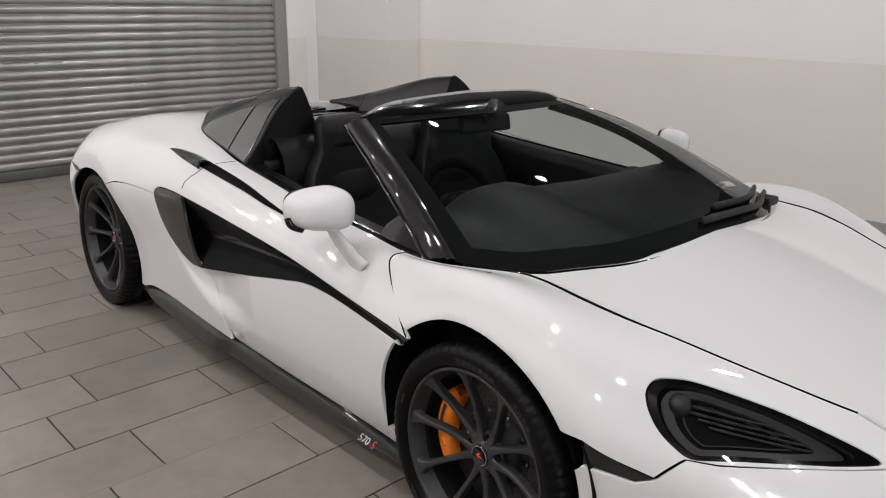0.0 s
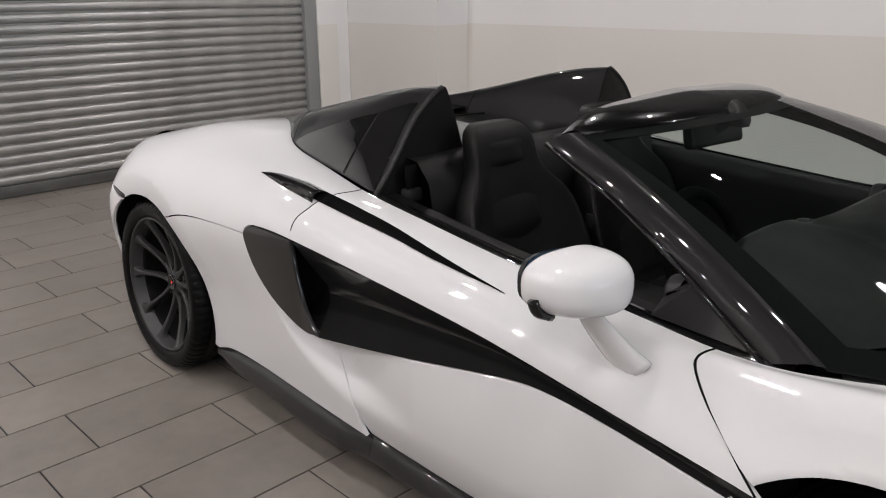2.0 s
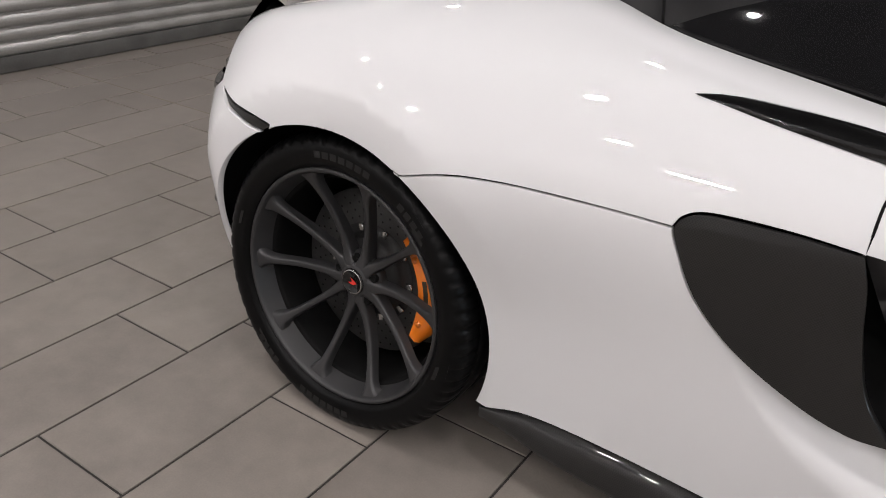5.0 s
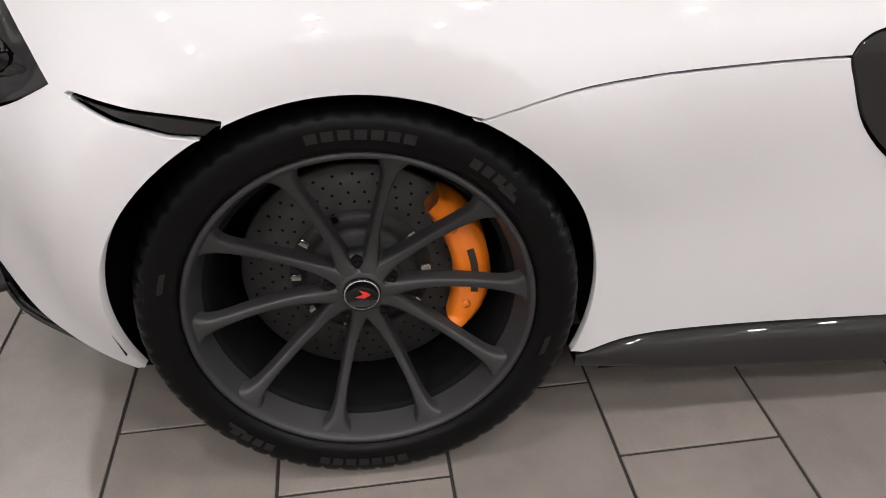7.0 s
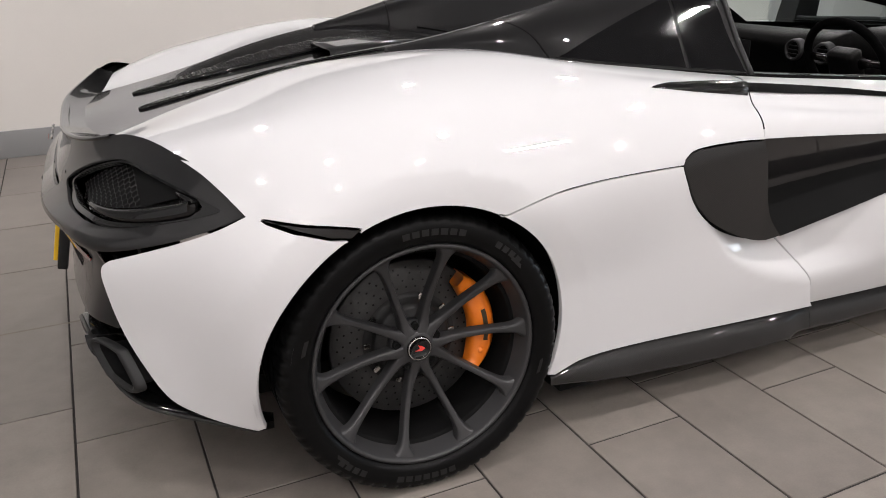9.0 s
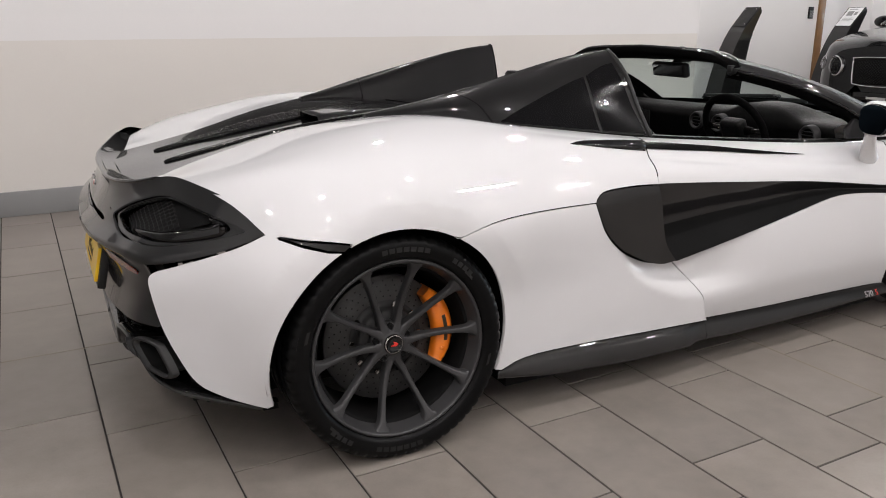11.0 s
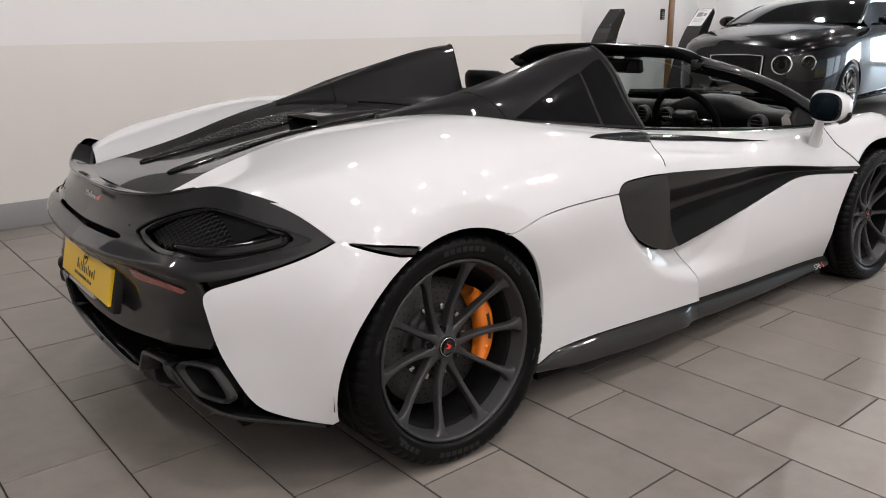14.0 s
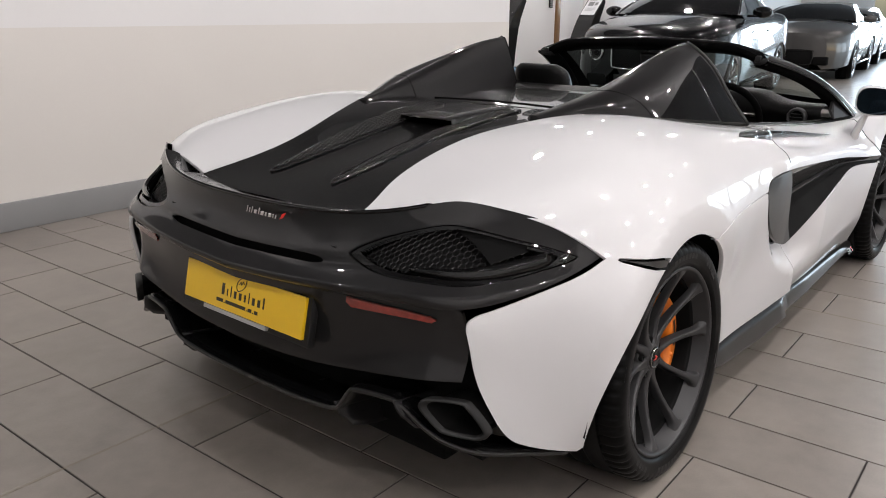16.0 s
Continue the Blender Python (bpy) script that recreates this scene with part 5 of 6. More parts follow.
HEAD = spline([(0, 1.865, 1.128), (0.25, 1.845, 1.126), (0.45, 1.775, 1.115), (0.535, 1.70, 1.102)])
REAR = spline([(0, 1.630, 1.162), (0.3, 1.638, 1.152), (0.48, 1.645, 1.125), (0.575, 1.650, 1.082)])


def screen(a, b):
    """The windscreen: a across (-1..1), b up (0..1)."""
    wb, wh = 0.785 * np.abs(a), 0.535 * np.abs(a)
    p, q = BASE(wb), HEAD(wh)
    x, z = p[:, 0] + (q[:, 0] - p[:, 0]) * b, p[:, 1] + (q[:, 1] - p[:, 1]) * b + 0.035 * np.sin(np.pi * b)
    return np.stack([x, -np.sign(a) * (wb + (wh - wb) * b + 0.012 * np.sin(np.pi * b) * np.abs(a)), z], 1)


def screen_grid(a0, a1, b0, b1, n, m, drop=0.0):
    return np.array([screen(np.linspace(a0, a1, m), np.full(m, b)) - [0, 0, drop] for b in np.linspace(b0, b1, n)])


v, f = sheet(screen_grid(-1, 1, 0, 1, 20, 41))
windscreen = mesh("windscreen", v, f, WINDSCREEN, car, "clear raked windscreen")
windscreen.visible_shadow = False
v, f = sheet(screen_grid(-1, 1, 0.0, 0.085, 4, 41, 0.004))
mesh("windscreen_band", v, f, VOID, car, "black printed screen border")
for a0, a1 in ((-1, -0.955), (0.955, 1)):
    v, f = sheet(screen_grid(a0, a1, 0.08, 1, 20, 4, 0.004))
    mesh("windscreen_band", v, f, VOID, car)
v, f = sheet(screen_grid(-0.955, 0.955, 0.95, 1.0, 3, 41, 0.004))
mesh("windscreen_band", v, f, VOID, car)
rows = []
for w in np.linspace(-0.56, 0.56, 33):
    k = abs(w) / 0.56
    (gx, gz), (rx, rz) = HEAD(0.535 * k)[0], REAR(0.575 * k)[0]
    gw, rw = w * 0.535 / 0.56, w * 0.575 / 0.56
    rows.append([(gx + 0.004, gw, gz - 0.004), (gx - 0.004, gw, gz + 0.006), (gx * 0.66 + rx * 0.34, gw * 0.66 + rw * 0.34, gz * 0.66 + rz * 0.34 + 0.014), (gx * 0.33 + rx * 0.67, gw * 0.33 + rw * 0.67, gz * 0.33 + rz * 0.67 + 0.012), (rx + 0.012, rw, rz + 0.004), (rx, rw, rz - 0.004)])
v, f = sheet(rows)
mesh("header_panel", v, flip(f), BLACK, car, "gloss black windscreen header panel")
rows = [[(a[0], a[1], a[2]), (a[0] - 0.004, a[1], a[2] - 0.022), (a[0] + 0.05, a[1] * 0.985, a[2] - 0.040), (b[0] - 0.03, b[1] * 0.97, b[2] - 0.03), (b[0] - 0.01, b[1] * 0.98, b[2] - 0.002)] for a, b in ((r[5], r[0]) for r in rows)]
v, f = sheet(rows)
mesh("header_lining", v, flip(f), SUEDE, car, "dark suede header lining")
for sgn in (-1, 1):
    rows = []
    for b in np.linspace(0, 1, 16):
        g = screen(np.array([1.0]), np.array([b]))[0]
        o = np.array([2.353 + (1.645 - 2.353) * b, -(0.805 + (0.588 - 0.805) * b + 0.018 * math.sin(math.pi * b)), 0.788 + (1.078 - 0.788) * b + 0.040 * math.sin(math.pi * b)])
        m1 = g * 0.68 + o * 0.32 + [0, -0.008, 0.010]
        m2 = g * 0.3 + o * 0.7 + [0, -0.012, 0.008]
        inn = o + [-0.02, 0.045, -0.03]
        rows.append([g, g + [0, -0.004, 0.004], m1, m2, o, o + [-0.006, 0.008, -0.014], inn, g + [-0.02, 0.03, -0.03]])
    rows = np.array(rows) * [1, -sgn, 1]
    v, f = sheet(rows[:, :5])
    mesh("a_pillar", v, f if sgn < 0 else flip(f), SATIN, car, "satin dark grey windscreen pillar")
    v, f = sheet(rows[:, 4:])
    mesh("pillar_lining", v, f if sgn < 0 else flip(f), SUEDE, car)
    v, f = tube(rows[:, 4] + np.array([-0.004, -sgn * -0.002, -0.004]), 0.007, 8)
    mesh("pillar_seal", v, f, BLACK, car, "gloss black door glass seal")
    # fixed triangle ahead of the side window
    tri = np.array([(2.34, -0.800, 0.795), (2.09, -0.782, 0.800), (2.10, -0.760, 0.835), (2.16, -0.752, 0.876), (2.20, -0.760, 0.872)]) * [1, -sgn, 1]
    v = np.concatenate([tri, tri + [0, sgn * -0.012, 0]])
    f = [(0, 1, 2, 3, 4), (9, 8, 7, 6, 5)] + [(i, i + 5, (i + 1) % 5 + 5, (i + 1) % 5) for i in range(5)]
    mesh("sail_panel", v, f if sgn > 0 else flip(f), SATIN, car, "satin black triangle behind the pillar", False)
    # latch at the header corner
    bm = bmesh.new()
    box(bm, (1.645, sgn * 0.555 - 0.03, 1.055), (1.70, sgn * 0.555 + 0.03, 1.085), 0.008)
    box(bm, (1.635, sgn * 0.545 - 0.012, 1.068), (1.662, sgn * 0.545 + 0.012, 1.096), 0.005)
    part("roof_latch", bm, PLASTIC, car)
    # cowl in front of the glass, with a wiper
v, f = sheet([[(*(BASE(abs(w))[0][:1] + d), w, float(BASE(abs(w))[0][1]) + h) for d, h in ((-0.05, -0.02), (0.0, -0.006), (0.012, -0.003), (0.016, -0.012))] for w in np.linspace(-0.78, 0.78, 50)])
mesh("screen_cowl", v, f, BLACK, car, "gloss black cowl strip")
for y0, y1, b in ((0.60, -0.02, 0.035), (0.58, 0.12, 0.075)):
    pts = []
    for t in np.linspace(0, 1, 14):
        y = y0 + (y1 - y0) * t
        p = screen(np.array([-y / 0.77]), np.array([b + 0.02 * t]))[0]
        pts.append(p + [0.012, 0, 0.016])
    v, f = tube(pts, 0.009, 8, False, 1.6)
    mesh("wiper", v, f, PLASTIC, car, "black windscreen wiper")
    v, f = tube(np.array(pts) + [-0.012, 0, -0.008], 0.005, 6)
    mesh("wiper_blade", v, f, RUBBER, car)
part("wiper_pivot", boxed((2.655, 0.55, 0.795), (2.715, 0.63, 0.828), 0.012), PLASTIC, car)

for sgn in (-1, 1):
    head = part("door_mirror", bmesh.new(), WHITE, car, "white door mirror on a slim stalk")
    bm = bmesh.new()
    bmesh.ops.create_uvsphere(bm, u_segments=36, v_segments=24, radius=1.0)
    for p in bm.verts:
        x, y, z = p.co
        k = lambda c, e: math.copysign(abs(c) ** e, c)
        x, y, z = k(x, 0.75), k(y, 0.72), k(z, 0.72)
        x = x * 0.105 if x > 0 else x * 0.040
        p.co = (x - 0.030 * y * sgn, y * 0.092, z * 0.066 * (1 - 0.14 * y * sgn) + 0.006)
    bm.to_mesh(head.data)
    bm.free()
    head.data.polygons.foreach_set("use_smooth", [True] * len(head.data.polygons))
    head.location = (2.01, sgn * 0.965, 0.896)
    n = 28
    ang = np.linspace(0, 2 * np.pi, n, endpoint=False)
    e = lambda c: np.sign(c) * np.abs(c) ** 0.7
    v = np.stack([np.full(n, -0.0405) - 0.025 * e(np.cos(ang)) * sgn, 0.076 * e(np.cos(ang)), 0.056 * e(np.sin(ang)) + 0.006], 1)
    mesh("mirror_rim", np.concatenate([v, v * [1, 1.06, 1.06] + [0.012, 0, 0]]), grid_faces(2, n, True), BLACK, head)
    mesh("mirror_glass", v - [0.001, 0, 0], [tuple(range(n))], BLUE_REFLECTION, head, "mirror glass with a blue window reflection in its colour")
    low = smooth_line([(0.0, sgn * 0.05, -0.054), (-0.005, sgn * 0.085, -0.036), (-0.01, sgn * 0.094, -0.012)], 4)
    v, f = tube(low, 0.012, 8)
    mesh("mirror_repeater", v, f, BLACK, head)
    pts = smooth_line([(0.01, sgn * -0.035, -0.045), (0.035, sgn * -0.055, -0.095), (0.075, sgn * -0.08, -0.150), (0.108, sgn * -0.098, -0.186)], 5)
    v, f = tube(pts, np.linspace(0.028, 0.052, len(pts)), 12, False, 0.4, (0, 1, 0.4))
    mesh("mirror_stalk", v, f, WHITE, head)

# ---- cockpit ----
for sgn in (-1, 1):
    rows = []
    for x in np.linspace(1.06, 2.40, 30):
        w, z = body(x, 5.0)[0]
        rows.append([(x, sgn * (w + 0.004), z - 0.004), (x, sgn * (w - 0.004), z + 0.007), (x, sgn * (w - 0.022), z + 0.010), (x, sgn * (w - 0.026), z + 0.002)])
    v, f = sheet(rows)
    mesh("window_seal", v, flip(f) if sgn < 0 else f, BLACK, car, "gloss black waist seal")
    rows = []
    for x in np.linspace(1.06, 2.40, 30):
        w, z = body(x, 5.0)[0]
        rows.append([(x, sgn * (w - 0.024), z + 0.003), (x, sgn * (w - 0.06), z + 0.008), (x, sgn * (w - 0.088), z - 0.006), (x, sgn * (w - 0.10), z - 0.05), (x, sgn * (w - 0.09), z - 0.2), (x, sgn * (w - 0.12), z - 0.32), (x, sgn * (w - 0.14), 0.25)])
    v, f = sheet(rows)
    mesh("door_lining", v, flip(f) if sgn < 0 else f, LEATHER, car, "black leather door lining")
    # blade at the rear end of the belt, with its dark inlet
    rows, g0 = [], smooth_line([(0.655, 3.2), (0.80, 3.12), (0.96, 3.17)], 6)
    g1 = smooth_line([(0.655, 3.2), (0.76, 3.62), (0.86, 3.9), (0.975, 3.95)], 6)
    for k in range(16):
        a, b = g0[round(k * (len(g0) - 1) / 15)], g1[round(k * (len(g1) - 1) / 15)]
        row = []
        for t in np.linspace(0, 1, 6):
            q = a + (b - a) * t
            p = skin(np.array([q[0]]), np.array([q[1]]))[0]
            lift = 0.002 + 0.020 * (k / 15) ** 1.5 * math.sin(math.pi * min(1, t * 1.0)) ** 0.7
            row.append(p + np.array([0, -0.6, 0.8]) * lift)
        rows.append(row)
    v, f = sheet(np.array(rows) * [1, -sgn, 1], 0.003)
    mesh("shoulder_blade", v, f if sgn < 0 else flip(f), BLACK, car, "gloss black shoulder intake blade")
    groove = np.concatenate([smooth_line([(0.93, 3.3), (1.1, 3.45), (1.32, 3.62), (1.5, 3.52), (1.75, 3.5)], 6), smooth_line([(1.75, 3.52), (1.6, 3.68), (1.32, 4.07), (1.12, 4.03), (0.93, 3.85)], 6)])
    v, f, nn = patch(groove, raised(skin, 0.004), 0.02, rim=0.0, gap=0.0)
    mesh("shoulder_channel", v * [1, -sgn, 1], f if sgn < 0 else flip(f), BLACK, car, "black channel along the door shoulder", True, nn * [1, -sgn, 1])
part("cabin_floor", boxed((1.10, -0.66, 0.18), (2.60, 0.66, 0.24)), SUEDE, car, "dark carpeted cabin floor")
rows = [[(1.085 + 0.02 * k + dx, w, z) for w in np.linspace(-0.60, 0.60, 15)] for k, (dx, z) in enumerate(((-0.02, 0.945), (0.0, 0.965), (0.03, 0.955), (0.06, 0.90), (0.07, 0.75), (0.09, 0.5), (0.1, 0.22)))]
v, f = sheet(rows)
mesh("bulkhead", v, flip(f), LEATHER, car, "black leather rear bulkhead")


def seat(y):
    """A fixed-back bucket seat, lofted upwards in rounded, winged sections."""
    levels = [(0.30, 1.56, 0.25, 0.10, 0.05), (0.36, 1.42, 0.26, 0.09, 0.07), (0.50, 1.33, 0.27, 0.075, 0.10), (0.64, 1.28, 0.27, 0.065, 0.10), (0.76, 1.25, 0.25, 0.06, 0.085), (0.84, 1.23, 0.21, 0.058, 0.06), (0.90, 1.215, 0.155, 0.055, 0.035), (0.97, 1.20, 0.14, 0.055, 0.028), (1.02, 1.185, 0.125, 0.05, 0.02), (1.045, 1.17, 0.09, 0.03, 0.01)]
    lv = spline([(i, *l) for i, l in enumerate(levels)])(np.linspace(0, len(levels) - 1, 34))
    rows = []
    ang = np.linspace(0, 2 * np.pi, 32, endpoint=False)
    for z, x, w, d, bol in lv:
        c, s = np.cos(ang), np.sin(ang)
        yy = w * np.sign(c) * np.abs(c) ** 0.75
        front = s > 0
        xx = np.where(front, d * np.abs(s) ** 0.5 * 0.75 + bol * np.abs(c) ** 3, -d * np.abs(s) ** 0.6 + bol * 0.55 * np.abs(c) ** 3)
        rows.append(np.stack([x + xx, y + yy, np.full(32, z)], 1))
    g = np.array(rows)
    v, f = g.reshape(-1, 3), grid_faces(len(rows), 32, True)
    back = mesh("seat", v, flip(f) + [tuple(range(len(v) - 32, len(v)))], LEATHER, car, "black leather bucket seat")
    part("seat_cushion", boxed((1.42, y - 0.23, 0.28), (1.92, y + 0.23, 0.42), 0.05, 4), LEATHER, back)
    for d in (-1, 1):
        v, f = tube(smooth_line([(1.42, y + d * 0.235, 0.40), (1.62, y + d * 0.245, 0.45), (1.88, y + d * 0.225, 0.42)], 6), [0.03] + [0.05] * 11 + [0.03], 10)
        mesh("seat_bolster", v, f, LEATHER, back)
    for z0, z1, w in ((0.46, 0.66, 0.125), (0.67, 0.83, 0.115), (0.915, 0.995, 0.085)):
        pad = []
        for q in np.linspace(z0, z1, 7):
            k = int(np.argmin(np.abs(lv[:, 0] - q)))
            bulge = 0.010 * math.sin(math.pi * (q - z0) / (z1 - z0)) ** 0.5
            pad.append([(lv[k, 1] + 0.75 * lv[k, 3] - 0.002 + bulge * math.cos(1.5 * t), y + w * t, q) for t in np.linspace(-1, 1, 9)])
        v, f = sheet(pad)
        mesh("seat_panel", v, f, LEATHER, back)
    part("seat_switch", boxed((1.33, y - 0.268, 0.66), (1.36, y - 0.252, 0.71), 0.004), PLASTIC, back)
    return back


seat(-0.30)
seat(0.29)
for sgn in (-1, 1):
    v, f = sheet([[(1.15 + 0.02 * math.sin(t * 3), sgn * (0.60 + dy), z) for dy in (0, 0.045)] for t, z in enumerate(np.linspace(0.95, 0.35, 10))], 0.003)
    mesh("seat_belt", v, f, SUEDE, car, "black seat belt webbing")
    part("belt_guide", boxed((1.13, sgn * 0.62 - 0.03, 0.84), (1.17, sgn * 0.62 + 0.03, 0.88), 0.01), PLASTIC, car)

dash = []
for y in np.linspace(-0.72, 0.72, 37):
    hump = 0.055 * math.exp(-((y + 0.31) / 0.17) ** 4) + 0.012 * math.exp(-(y / 0.12) ** 2)
    e = abs(y) / 0.72
    dash.append([(2.66 - 0.25 * e**2, y, 0.80), (2.45 - 0.12 * e**2, y, 0.835 + 0.4 * hump), (2.25, y, 0.850 + hump), (2.12, y, 0.848 + hump), (2.085, y, 0.830 + hump), (2.10, y, 0.79), (2.14, y, 0.70), (2.2, y, 0.55), (2.3, y, 0.30)])
v, f = sheet(dash)
mesh("dashboard", v, f, LEATHER, car, "black leather dashboard with an instrument hood")
for y in (-0.115, 0.03, -0.62, 0.62):
    c = (2.06, y, 0.795)
    v, f = lathe([(0.030, 0.0), (0.034, -0.016), (0.040, -0.018), (0.044, -0.008), (0.046, 0.02)], 28)
    vent = mesh("air_vent", v[:, [1, 0, 2]] + c, f, WHEEL, car, "round dark metal air vent")
    v, f = lathe([(0.0, -0.004), (0.031, -0.004)], 20)
    mesh("vent_face", v[:, [1, 0, 2]] + c, f, VOID, vent)
    for k in (-1, 0, 1):
        part("vent_vane", boxed((-0.012, -0.029, -0.002), (-0.004, 0.029, 0.002), 0.0, 1, Matrix.Translation((c[0], c[1], c[2] + 0.016 * k))), PLASTIC, vent)
screen_ob = part("centre_screen", boxed((2.06, -0.085, 0.60), (2.085, 0.025, 0.80), 0.008), BLACK, car, "black upright touch screen")
part("centre_tunnel", boxed((1.35, -0.11, 0.24), (2.15, 0.10, 0.50), 0.04, 3), LEATHER, car, "black leather centre tunnel")
part("tunnel_switches", boxed((1.75, -0.05, 0.50), (1.95, 0.04, 0.512), 0.005), STEEL, car)
part("instrument_display", boxed((2.10, -0.43, 0.79), (2.115, -0.19, 0.885), 0.012), BLACK, car, "black instrument display")
tilt = pose(1.955, -0.31, 0.79, 0, -24, 0)
wh = [(0.0, 0.17 * math.sin(t), 0.165 * math.cos(t) * (1.0 if math.cos(t) > -0.6 else 0.96)) for t in np.linspace(0, 2 * np.pi, 48, endpoint=False)]
v, f = tube(wh, 0.0165, 10, True, 1.0, (1, 0, 0))
steer = mesh("steering_wheel", v, f, SUEDE, car, "black three-spoke steering wheel")
steer.matrix_basis = tilt
bm = bmesh.new()
box(bm, (-0.035, -0.06, -0.065), (0.03, 0.06, 0.055), 0.022, 3)
part("airbag_boss", bm, LEATHER, steer)
for y0, z0, y1, z1 in ((-0.05, 0.0, -0.165, 0.01), (0.05, 0.0, 0.165, 0.01), (0.0, -0.05, 0.0, -0.16)):
    v, f = tube([(0.0, y0, z0), (0.008, (y0 + y1) / 2, (z0 + z1) / 2), (0.0, y1, z1)], [0.022, 0.015, 0.018], 8, False, 0.5, (1, 0, 0))
    mesh("wheel_spoke", v, f, STEEL if z1 > -0.1 else PLASTIC, steer)
v, f = tube([(1.97, -0.31, 0.785), (2.14, -0.31, 0.74)], 0.035, 12)
mesh("steering_column", v, f, PLASTIC, car)
rear_view = part("interior_mirror", boxed((-0.018, -0.125, -0.033), (0.018, 0.125, 0.033), 0.016, 4), PLASTIC, car, "black interior mirror on the screen")
rear_view.matrix_basis = pose(1.80, -0.035, 1.052, 0, -12, -6)
mesh("mirror_face", [(-0.0188, -0.112, -0.022), (-0.0188, 0.112, -0.022), (-0.0188, 0.112, 0.022), (-0.0188, -0.112, 0.022)], [(0, 3, 2, 1)], MIRROR, rear_view)
v, f = tube([(0.01, 0, 0.01), (0.05, 0, 0.035), (0.09, 0, 0.05)], [0.014, 0.02, 0.045], 10)
mesh("mirror_mount", v, f, PLASTIC, rear_view)
# model script on the sill
for txt, dx, mt in (("570", 0.0, SILVER), ("S", 0.068, RED)):
    cu = bpy.data.curves.new("sill_script", "FONT")
    cu.body, cu.size, cu.extrude, cu.shear = txt, 0.036, 0.0006, 0.2
    cu.materials.append(mt)
    ob = new("sill_script", cu)
    ob.parent = car
    ob.matrix_basis = pose(2.145 + dx, -0.928, 0.146, 52, 0, 0)


